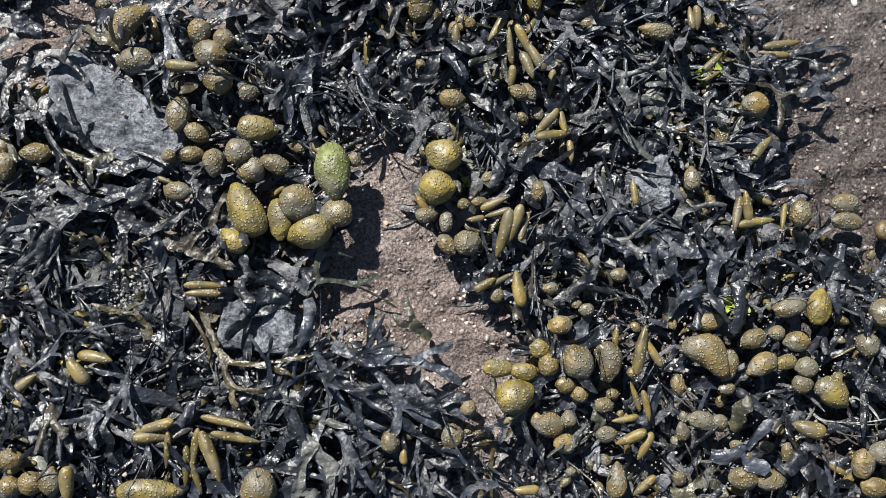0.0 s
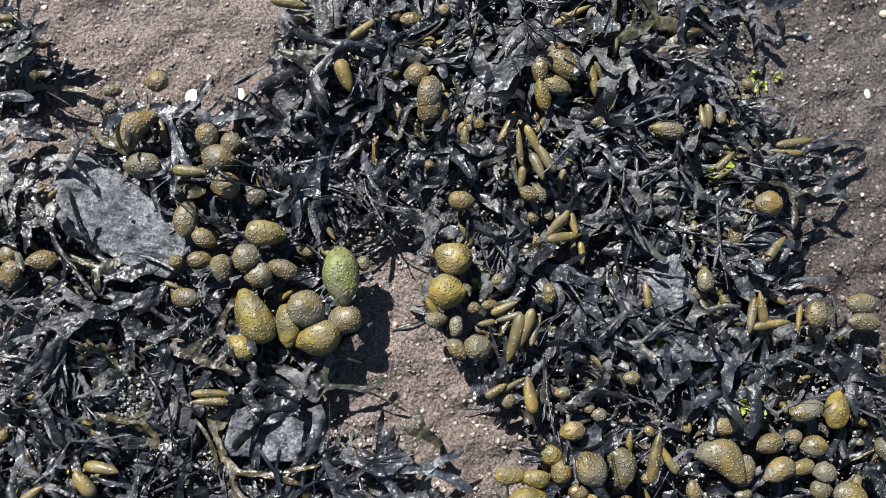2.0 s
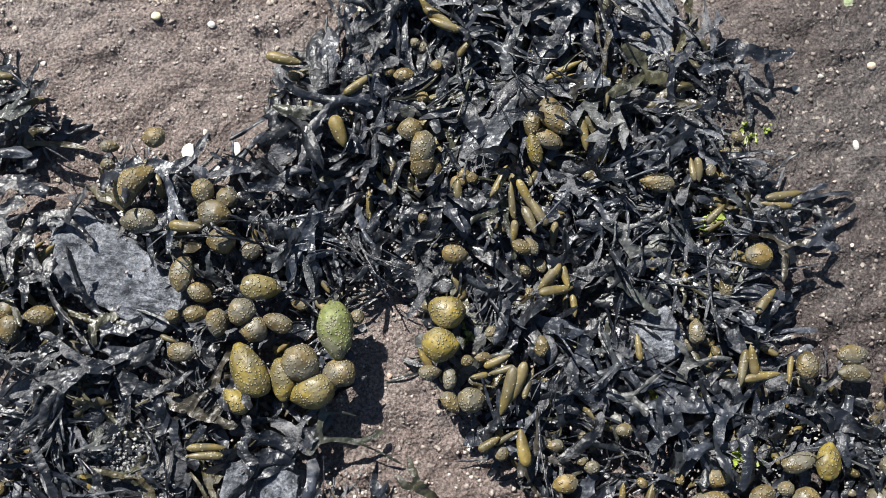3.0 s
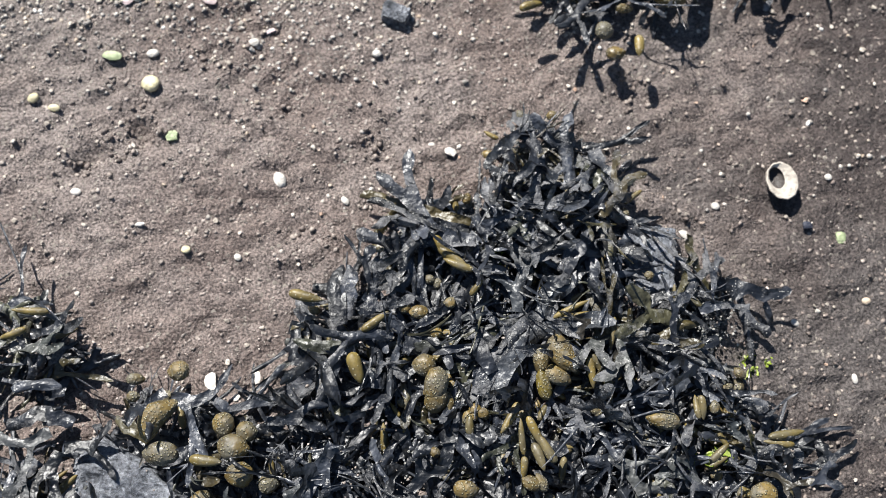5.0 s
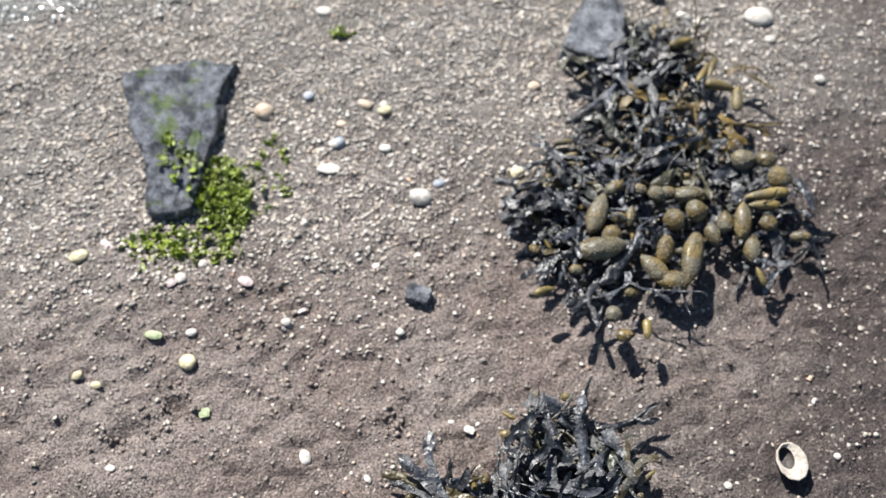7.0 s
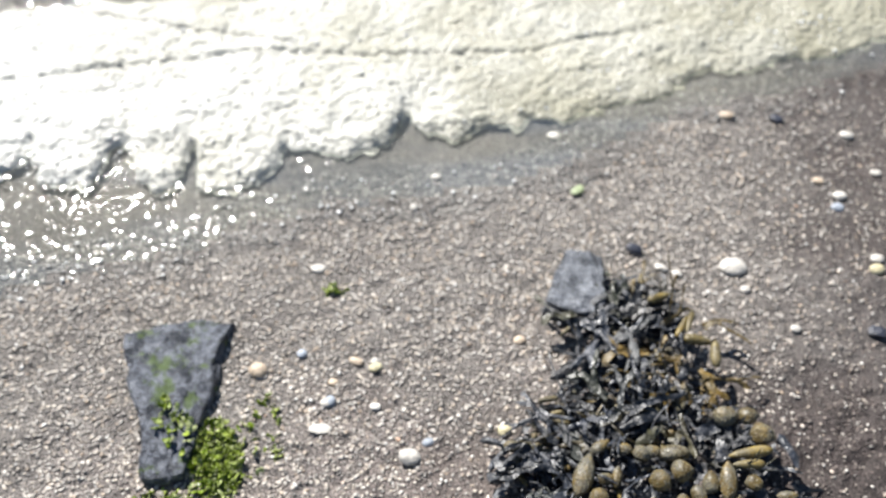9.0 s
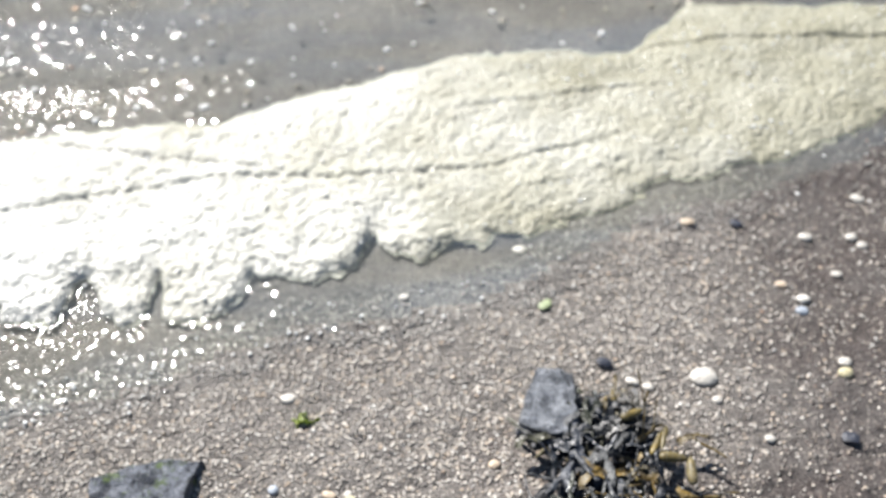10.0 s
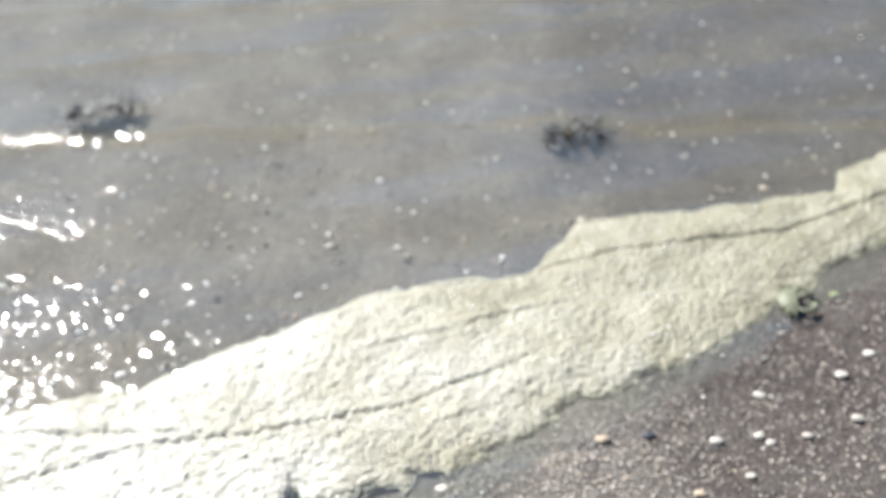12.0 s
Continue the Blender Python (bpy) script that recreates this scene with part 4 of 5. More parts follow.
wrack(277, 758, "dark bladder wrack with clustered olive warty bladders, near the water",
      [(251, 748, 24, 13, 33, "o"), (266, 716, 23, 11, -103, "o"), (254, 714, 20, 13, 0, "o"), (294, 739, 19, 18, 0, "o"), (277, 745, 17, 13, 0, "o"), (306, 742, 17, 14, 0, "o")],
      [(266, 803, 41, 17, 148), (271, 789, 40, 16, -161), (282, 782, 54, 13, 31), (263, 775, 53, 11, 41), (275, 768, 53, 12, 32), (324, 775, 43, 11, -141)])
wrack(364, 879, "dark bladder wrack with slender olive pods, near the water",
      [(341, 929, 30, 12, 23, "p"), (362, 891, 34, 8, -122, "p"), (372, 897, 34, 8, -113, "p"), (376, 871, 33, 14, -5, "p"), (392, 852, 33, 13, -99, "p")],
      [(321, 862, 47, 16, -162), (361, 931, 38, 17, 140), (388, 892, 26, 14, 36), (375, 839, 38, 15, -70), (348, 825, 40, 16, 33)])
wrack(269, 895, "dark blue-black forked wrack fronds, near the water",
      [],
      [(263, 907, 56, 21, -54), (286, 884, 36, 23, -32), (307, 907, 48, 18, 30), (246, 862, 46, 13, -126), (244, 915, 36, 16, -156)])


# the tangle of small fronds that fills the mats
MAT_A = [(-275, 225), (-224, 274), (-176, 287), (-119, 287), (-97, 273), (-26, 268), (-21, 291), (15, 286), (33, 263), (40, 194), (31, 172), (35, 140), (16, 109), (-2, 83), (-14, 58), (6, 28), (44, 14), (50, -6), (81, -3), (98, -20), (112, -25), (124, -52), (106, -81), (88, -111), (52, -165), (-290, -165)]
MAT_B = [(15, 286), (33, 318), (106, 318), (198, 317), (336, 298), (372, 260), (385, 227), (393, 204), (367, 153), (375, 126), (393, 116), (406, 93), (464, 65), (520, 35), (520, -165), (118, -165), (141, -78), (125, -25), (156, -4), (157, 22), (113, 45), (96, 72), (83, 95), (75, 139), (67, 176), (36, 199), (28, 263)]
MAT_C = [(117, 501), (149, 532), (214, 526), (222, 494), (261, 478), (264, 446), (243, 426), (292, 425), (325, 409), (336, 359), (327, 315), (301, 296), (342, 276), (345, 253), (253, 232), (90, 236), (-2, 247), (-30, 266), (-30, 303), (-49, 337), (-45, 361), (-31, 381), (8, 395), (41, 379), (55, 369), (80, 384), (56, 404), (27, 425), (42, 455), (96, 459), (136, 464)]
MAT_D = [(-393, 387), (-286, 381), (-243, 365), (-209, 340), (-212, 317), (-252, 294), (-219, 280), (-275, 244), (-380, 246)]
MAT_E = [(213, 919), (255, 959), (296, 975), (360, 959), (404, 903), (396, 806), (445, 771), (458, 743), (456, 697), (427, 665), (379, 653), (347, 672), (309, 647), (271, 660), (256, 623), (270, 599), (248, 593), (228, 629), (189, 635), (185, 660), (157, 679), (136, 718), (149, 751), (180, 786), (214, 836), (248, 873)]


def nearest_plant(x, y):
    return min(PLANTS, key=lambda p: (p[0] - x) ** 2 + (p[1] - y) ** 2)[2]


# stones that stay bare: x, y, half length, half width, heading
CLEAR = [(-168, 202, 62, 24, -31), (-52, 32, 34, 20, -11), (270, 400, 36, 29, -90), (262, 140, 20, 18, 0), (244, 968, 40, 24, -105), (-150, 58, 26, 15, -60), (-92, 8, 12, 9, 0)]


def bare(x, y):
    for cx, cy, a, b, ang in CLEAR:
        c, s = math.cos(radians(ang)), math.sin(radians(ang))
        u, v = x * 1000 - cx, y * 1000 - cy
        if ((c * u + s * v) / a) ** 2 + ((c * v - s * u) / b) ** 2 < 1:
            return True
    return False


def fill(poly, low, high, tips, seed, strands, longer=1.0):
    """A flat under-layer, a curling upper layer and small swollen tips, at random over a mat."""
    rng = np.random.default_rng(seed)
    pts = np.array(poly) / 1000
    lo, hi = pts.min(0), pts.max(0)
    area = [tuple(p) for p in pts]
    done = 0
    while done < low + high + tips + strands:
        x, y = rng.uniform(lo, hi)
        if not inside(area, np.array([x]), np.array([y]))[0]:
            continue
        plant = nearest_plant(x, y)
        flow = 540 * lattice(np.array([x]), np.array([y]), 0.10, 61)[0]
        ang = flow + rng.normal(0, 32)
        kind = rng.random()
        length = rng.uniform(0.024, 0.054) * longer
        half = rng.uniform(0.0076, 0.0105) if kind < 0.34 else rng.uniform(0.0052, 0.0068) if kind < 0.64 else rng.uniform(0.0028, 0.0048) if kind < 0.92 else rng.uniform(0.0010, 0.0018)
        way = np.array([math.cos(radians(ang)), math.sin(radians(ang))])
        reach = [(x + way[0] * length * k, y + way[1] * length * k) for k in (0.5, 1.0, 1.4)]
        if not all(inside(area, np.array([a]), np.array([b]))[0] for a, b in reach) and rng.random() < 0.995:
            continue
        if bare(x, y) or any(bare(a, b) for a, b in reach[:2]):
            continue
        over = any((a - u) ** 2 + (b - v) ** 2 < r * r for u, v, r in TIPS for a, b in [(x, y)] + reach[:2])
        if over and (low <= done < low + high + strands) and rng.random() < 0.85:
            continue
        if done < low:
            add_frond(plant, x, y, rng.uniform(0.0, 0.005), length, half, ang, rng.normal(0, 3), rng.normal(0, 10))
        elif done < low + high:
            small = rng.uniform(0.45, 0.8) if rng.random() < 0.5 else 1.0
            add_frond(plant, x, y, rng.uniform(0.004, 0.02), length * small, half * (0.3 + 0.7 * small), ang, rng.normal(3, 12), rng.normal(0, 26))
        elif done < low + high + strands:
            add_frond(plant, x, y, rng.uniform(0.010, 0.019), length * 0.9, rng.uniform(0.0008, 0.0018), ang + rng.normal(0, 40), rng.normal(0, 8), rng.normal(0, 20))
        else:
            w = rng.uniform(0.005, 0.010)
            slim = rng.random() < 0.35
            m = pose(x, y, rng.uniform(0.008, 0.016), rng.uniform(-20, 20), rng.uniform(-20, 20), ang) @ Matrix.Diagonal((w * (2.4 if slim else 1.25), w * (0.75 if slim else 1), w * 0.8, 1))
            part("pod" if slim else "bladder", pick.choice(SHAPES["p" if slim else "s"]), plant, m)
        done += 1


fill(MAT_A, 400, 360, 90, 1, 110)
fill(MAT_B, 450, 430, 260, 2, 120)
fill(MAT_C, 240, 230, 130, 3, 60, 1.3)
fill(MAT_D, 45, 50, 6, 4, 10)
fill(MAT_E, 190, 160, 120, 5, 40, 1.05)

# ---- barnacles, gravel, grit ----
def icosahedron():
    bm = bmesh.new()
    bmesh.ops.create_icosphere(bm, subdivisions=1, radius=0.5)
    v = np.array([p.co[:] for p in bm.verts])
    f = np.array([[q.index for q in p.verts] for p in bm.faces])
    bm.free()
    return v, f


ICO = icosahedron()
OCTA = (np.array([(0.5, 0, 0), (-0.5, 0, 0), (0, 0.5, 0), (0, -0.5, 0), (0, 0, 0.5), (0, 0, -0.5)]), np.array([(0, 2, 4), (2, 1, 4), (1, 3, 4), (3, 0, 4), (2, 0, 5), (1, 2, 5), (3, 1, 5), (0, 3, 5)]))


def scatter(name, x, y, z, size, flat, mat, seed, jitter=0.22, smooth=True, form=None):
    """Many small worn stones in one mesh, each turned and shaped on its own."""
    rng = np.random.default_rng(seed)
    n = len(x)
    shape, sides = form or ICO
    k = len(shape)
    v = np.repeat(shape[None], n, 0) * (1 + rng.uniform(-jitter, jitter, (n, k, 1)))
    v *= np.stack([size * rng.uniform(0.85, 1.2, n), size * rng.uniform(0.75, 1.0, n), size * flat], -1)[:, None]
    tx, tz = rng.normal(0, 0.25, n), rng.uniform(0, 2 * np.pi, n)
    c, s = np.cos(tx)[:, None], np.sin(tx)[:, None]
    v = np.stack([v[..., 0], c * v[..., 1] - s * v[..., 2], s * v[..., 1] + c * v[..., 2]], -1)
    c, s = np.cos(tz)[:, None], np.sin(tz)[:, None]
    v = np.stack([c * v[..., 0] - s * v[..., 1], s * v[..., 0] + c * v[..., 1], v[..., 2]], -1)
    v += np.stack([x, y, z], -1)[:, None]
    f = sides[None] + k * np.arange(n)[:, None, None]
    return quick_mesh(name, v.reshape(-1, 3), f.reshape(-1), 3, mat, smooth)


def strewn(count, x0, x1, y0, y1, chance, seed):
    rng = np.random.default_rng(seed)
    x, y = rng.uniform(x0, x1, count), rng.uniform(y0, y1, count)
    keep = rng.random(count) < chance(x, y)
    return x[keep], y[keep], rng


MATS = [[(a / 1000, b / 1000) for a, b in m] for m in (MAT_A, MAT_B, MAT_C, MAT_D, MAT_E)]


def on_mat(x, y):
    hit = np.zeros(np.shape(x), bool)
    for m in MATS:
        hit |= inside(m, x, y)
    return hit


x, y, rng = strewn(180000, -0.62, 1.15, 0.42, 1.55, lambda x, y: (0.02 + 0.98 * coarse(x, y) ** 1.3) * (y < shore(x) + 0.012), 71)
size = 0.002 + 0.0042 * rng.random(len(x)) ** 2.4
wet = y > shore(x) - 0.05 - 0.06 * lattice(x, y, 0.08, 70)
for some, mat, label in ((~wet, GRAVEL, "brown and grey gravel on the shore"), (wet, WETGRAVEL, "wet glistening gravel along the waterline")):
    for big, word in ((size > 0.0034, "coarse "), (size <= 0.0034, "fine ")):
        gx, gy, gs = x[some & big], y[some & big], size[some & big]
        tagged(new("gravel", scatter("gravel", gx, gy, ground_height(gx, gy) + gs * (0.1 if mat == WETGRAVEL else 0.05), gs, 0.5, mat, 72, form=ICO if word == "coarse " else OCTA)), word + label, "gravel", kind="stuff")
x, y, rng = strewn(52000, -0.6, 0.9, -0.2, 1.5, lambda x, y: (1 - 0.85 * coarse(x, y)) * (y < shore(x)), 73)
size = 0.0014 + 0.0052 * rng.random(len(x)) ** 2.5
pale = x - 0.16 * y + 0.25 * lattice(x, y, 0.16, 79) < 0.3
for some, mat, label in ((pale, PALELUMP, "small crumbs of pale sand"), (~pale, SANDLUMP, "small crumbs of damp brown sand")):
    gx, gy, gs = x[some], y[some], size[some]
    tagged(new("sand_crumbs", scatter("sand_crumbs", gx, gy, ground_height(gx, gy) - gs * 0.02, gs, 0.6, mat, 74, 0.35, True, OCTA)), label, "sand", kind="stuff")
tx, ty, rng = strewn(14000, -0.3, 0.5, -0.15, 0.98, lambda x, y: 1.0 * on_mat(x, y), 95)
ts = 0.0012 + 0.0035 * rng.random(len(tx)) ** 2.5
tagged(new("weed_grit", scatter("weed_grit", tx, ty, ground_height(tx, ty) + rng.uniform(0.006, 0.024, len(tx)), ts, 0.7, PALELUMP, 96, 0.35, True, OCTA)), "sand grains and shell bits stuck to the wrack", "sand", kind="stuff")
px, py, pw, _ = (np.repeat(np.array(c), 15) for c in zip(*PITS))
rng = np.random.default_rng(97)
px, py = px + rng.normal(0, 0.016, len(px)), py + rng.normal(0, 0.012, len(py))
ps = 0.002 + 0.005 * rng.random(len(px)) ** 1.5
tagged(new("sand_clods", scatter("sand_clods", px, py, ground_height(px, py) + ps * 0.2, ps, 0.7, SANDLUMP, 98, 0.3, True)), "dark crumbly clods of sand round small holes", "sand", kind="stuff")
x, y, rng = strewn(9000, -0.8, 1.3, -0.2, 1.6, lambda x, y: (0.75 - 0.35 * on_mat(x, y)) * (y < shore(x)), 75)
size = 0.0012 + 0.0046 * rng.random(len(x)) ** 3.5
tagged(new("shell_grit", scatter("shell_grit", x, y, ground_height(x, y) + 0.001 + size * 0.1, size, 0.3, GRIT, 76, 0.3, False)), "white and cream broken shell bits on sand", "shell", kind="stuff")
x, y, rng = strewn(1500, -1.2, 1.7, 1.3, 3.4, lambda x, y: 1.0 * (y > shore(x) + 0.05), 77)
size = 0.006 + 0.012 * rng.random(len(x)) ** 2
tagged(new("seabed_pebbles", scatter("seabed_pebbles", x, y, ground_height(x, y) + size * 0.15, size, 0.5, GRIT, 78)), "pale pebbles on the bed of the shallows", "pebble", kind="stuff")


def barnacle_field(patches, seed):
    """Small blunt cones with a dark mouth, thick on a few stones and fronds."""
    rng = np.random.default_rng(seed)
    verts, faces = [], []
    for px, py, rad, n, low in patches:
        for _ in range(n):
            a, r = rng.uniform(0, 6.283), rad * math.sqrt(rng.random())
            cx, cy, s = (px + r * math.cos(a)) / 1000, (py + r * math.sin(a)) / 1000, 0.0005 + 0.0011 * rng.random() ** 2
            cz, start = low / 1000 + rng.uniform(-0.001, 0.003), len(verts)
            for rr, zz in ((1.0, -0.6), (0.8, 0.3), (0.5, 0.55), (0.32, 0.1)):
                for k in range(6):
                    b = k * 1.047 + a
                    verts.append((cx + s * rr * math.cos(b) * rng.uniform(0.85, 1.15), cy + s * rr * math.sin(b), cz + s * zz))
            for ring in range(3):
                for k in range(6):
                    q = start + ring * 6
                    faces.append((q + k, q + (k + 1) % 6, q + 6 + (k + 1) % 6, q + 6 + k))
            faces.append(tuple(start + 18 + k for k in range(6)))
    return mesh_of("barnacles", verts, faces, BARNACLE, False)


tagged(new("barnacles", barnacle_field([(-150, 62, 18, 130, 22), (-128, 30, 14, 90, 18), (-90, 9, 12, 90, 10), (264, 140, 24, 50, 12), (190, 100, 14, 90, 11), (310, 345, 30, 220, 12), (20, 10, 36, 160, 9), (-215, 165, 40, 150, 9), (255, 190, 45, 160, 13), (300, 270, 40, 160, 11), (160, 500, 35, 150, 10), (70, 240, 45, 150, 10), (250, -70, 70, 240, 10), (380, 40, 60, 200, 11)], 81)), "grey-white barnacles crusted on stones and wrack", "barnacles", kind="stuff")
# White flecks added on the open water in place of sun glints.
x, y, rng = strewn(1700, -1.1, 1.9, 1.15, 3.4, lambda x, y: (0.16 + 0.7 * ease(-x, -0.7, 0.3) * ease(-y, -2.6, -1.7)) * (foam_depth(x, y) < -0.012) * (y > shore(x) + 0.05), 91)
size = 0.007 + 0.009 * rng.random(len(x)) ** 1.5
tagged(new("bubbles", scatter("bubbles", x, y, water_height(x, y) + size * 0.12, size, 0.32, GLINTFLECK, 92, 0.1)), "white flecks standing in for sun glints on water", "foam", kind="stuff")
# Smaller white flecks added for the sun's sparkle along the waterline.
x, y, rng = strewn(3400, -0.9, 0.9, 0.8, 1.6, lambda x, y: (0.10 + 0.9 * ease(-x, -0.35, 0.4)) * np.exp(-(((y - shore(x) + 0.035) / 0.035) ** 2)) * (foam_depth(x, y) < -0.006), 93)
size = 0.003 + 0.0038 * rng.random(len(x)) ** 1.6
tagged(new("bubbles", scatter("bubbles", x, y, np.maximum(water_height(x, y), ground_height(x, y) + 0.002) + size * 0.25, size, 0.4, GLINTFLECK, 94, 0.1)), "white flecks standing in for sun glints along the waterline", "foam", kind="stuff")
# White flecks laid on the foam to stand for its bright glints.
x, y, rng = strewn(16000, -0.7, 1.5, 1.1, 1.95, lambda x, y: (0.04 + 0.12 * lattice(x, y, 0.05, 99)) * (foam_depth(x, y) > 0.006), 100)
size = 0.003 + 0.005 * rng.random(len(x)) ** 2
tagged(new("foam_beads", scatter("foam_beads", x, y, foam_height(x, y) + size * 0.08, size, 0.45, GLINTFLECK, 101, 0.1)), "white flecks standing in for glints on the cream foam", "foam", kind="stuff")


# ---- pebbles and shells ----
def pebble_mesh(seed, mat, flat=0.55):
    bm = bmesh.new()
    bmesh.ops.create_icosphere(bm, subdivisions=3, radius=0.5)
    off = Vector((seed * 2.1, seed * 0.7, seed))
    for v in bm.verts:
        d = v.co.normalized()
        v.co *= 1 + 0.13 * noise.noise(d * 1.3 + off) + 0.04 * noise.noise(d * 3.5 + off)
    return bm_mesh("pebble", bm, mat)


def flake_mesh(seed, mat):
    """A chip of shell: a thin curved plate with a broken outline."""
    rng = random.Random(seed)
    bm = bmesh.new()
    n = 11
    top = []
    for k in range(n):
        a, r = k * 6.283 / n, 0.5 * rng.uniform(0.72, 1.08)
        top.append((r * math.cos(a), r * math.sin(a)))
    curve = lambda px, py: 0.5 - 1.1 * (px * px + py * py)
    up = [bm.verts.new((a, b, curve(a, b))) for a, b in top]
    inner = [bm.verts.new((a * 0.5, b * 0.5, curve(a * 0.5, b * 0.5))) for a, b in top]
    dn = [bm.verts.new((a, b, curve(a, b) - 0.35)) for a, b in top]
    for k in range(n):
        j = (k + 1) % n
        bm.faces.new((up[k], up[j], inner[j], inner[k]))
        bm.faces.new((up[j], up[k], dn[k], dn[j]))
    bm.faces.new(inner)
    bm.faces.new(dn[::-1])
    return bm_mesh("flake", bm, mat, False)


def pebbles(rows, mat, label, name="pebble", height=0.55):
    pool = [pebble_mesh(i + len(label), mat) if name == "pebble" else flake_mesh(i, mat) for i in range(5)]
    for i, (px, py, length, width, angle) in enumerate(rows):
        ob = new(name, pool[i % 5])
        h = min(length, width) * height / 1000
        ob.matrix_basis = pose(px / 1000, py / 1000, gz(px / 1000, py / 1000) + h * 0.30, pick.uniform(-8, 8), pick.uniform(-8, 8), angle) @ Matrix.Diagonal((length / 1000, width / 1000, h, 1))
        tagged(ob, label, "pebble" if name == "pebble" else "shell", label)


pebbles([(50, 752, 25, 19, -7), (450, 994, 34, 26, 0), (-84, 611, 10, 8, 0), (-194, 659, 12, 12, 0), (-57, 477, 15, 11, -74), (-174, 676, 10, 10, 0), (9, 871, 10, 10, 0), (-66, 1003, 18, 14, 0), (30, 601, 9, 7, 0), (336, 449, 8, 7, -30), (505, 903, 13, 11, 0), (-177, 601, 8, 11, -76), (249, 1224, 21, 16, -3)], WHITE, "smooth white pebble lying on sand and gravel")
pebbles([(613, 1104, 18, 14, -3), (633, 1003, 17, 14, -3), (653, 1212, 19, 14, -18), (753, 1280, 20, 15, -31), (716, 1206, 16, 13, -3), (360, 994, 17, 12, -25), (378, 985, 15, 10, -15), (726, 1190, 16, 13, -4), (458, 961, 12, 10, 0), (83, 1150, 14, 11, -4), (-45, 818, 13, 11, -4), (156, 786, 14, 12, -4), (11, 812, 13, 10, -4), (53, 1098, 12, 10, -81), (869, 1203, 19, 14, -27), (892, 1288, 20, 15, -14), (782, 1189, 16, 12, -13)], WHITE, "small white pebble on wet gravel")
pebbles([(672, 1142, 16, 11, -14), (958, 1320, 19, 14, -15), (444, 292, 9, 5, -84), (398, 342, 8, 6, -30), (-178, 436, 9, 4, 6), (-92, 406, 7, 6, -45), (2, 456, 9, 6, -49), (250, 428, 9, 7, 0), (80, 510, 6, 4, 0), (-238, 468, 10, 7, -6), (442, 475, 7, 6, 0)], WHITE, "tiny white pebble on brown sand")
pebbles([(-126, 862, 21, 19, 0), (-13, 871, 17, 10, -24), (-38, 844, 11, 10, 0), (178, 895, 14, 12, 0), (494, 1253, 21, 14, -13), (592, 1131, 16, 12, -13), (463, 360, 8, 7, -7)], ORANGE, "smooth buff orange pebble on gravel")
pebbles([(-177, 570, 17, 16, 0), (-302, 684, 20, 14, 11), (-264, 548, 11, 7, -10), (-284, 558, 11, 9, 34), (154, 781, 15, 14, 0), (178, 762, 13, 12, 0), (627, 986, 18, 15, -3), (-136, 412, 8, 7, 0), (10, 862, 16, 12, 20)], CREAM, "rounded cream yellow pebble on sand")
pebbles([(-128, 655, 17, 11, -21), (-276, 698, 18, 8, -38), (-204, 654, 13, 10, 0), (-70, 624, 12, 5, 20), (4, 674, 9, 7, 0)], PINK, "thin pinkish shell piece on sand", "shell_piece", 0.35)
pebbles([(-214, 598, 19, 10, -6), (-155, 519, 12, 12, 0), (270, 1122, 22, 15, 41), (448, 419, 14, 10, -94), (170, 36, 12, 8, 0), (940, 1452, 24, 11, 50), (985, 1470, 20, 12, 10)], GREENISH, "pale green shell piece on sand", "shell_piece", 0.5)
pebbles([(-77, 883, 12, 12, 0), (-40, 820, 13, 13, 0), (70, 770, 14, 10, 12), (606, 1086, 16, 14, -4)], BLUISH, "blue-grey pebble lying on gravel")
pebbles([(330, 1023, 21, 14, -17), (599, 896, 22, 19, -27), (562, 1243, 19, 15, -15), (416, 429, 11, 8, 0)], DARKSHELL, "dark blue mussel shell piece on gravel", "shell_piece", 0.6)
pebbles([(-50, 786, 26, 14, 0), (97, 501, 12, 9, -31), (-110, 298, 16, 12, -79), (-72, 301, 14, 8, -82), (-88, 284, 8, 6, 30), (307, 424, 12, 8, -35), (61, 495, 4, 7, 0)], WHITE, "flat broken white shell chip on sand", "shell_chip", 0.35)
pebbles([(-23, -14, 21, 9, -61)], PINK, "pinkish broken shell piece on wrack", "shell_piece", 0.5)
bpy.context.view_layer.update()


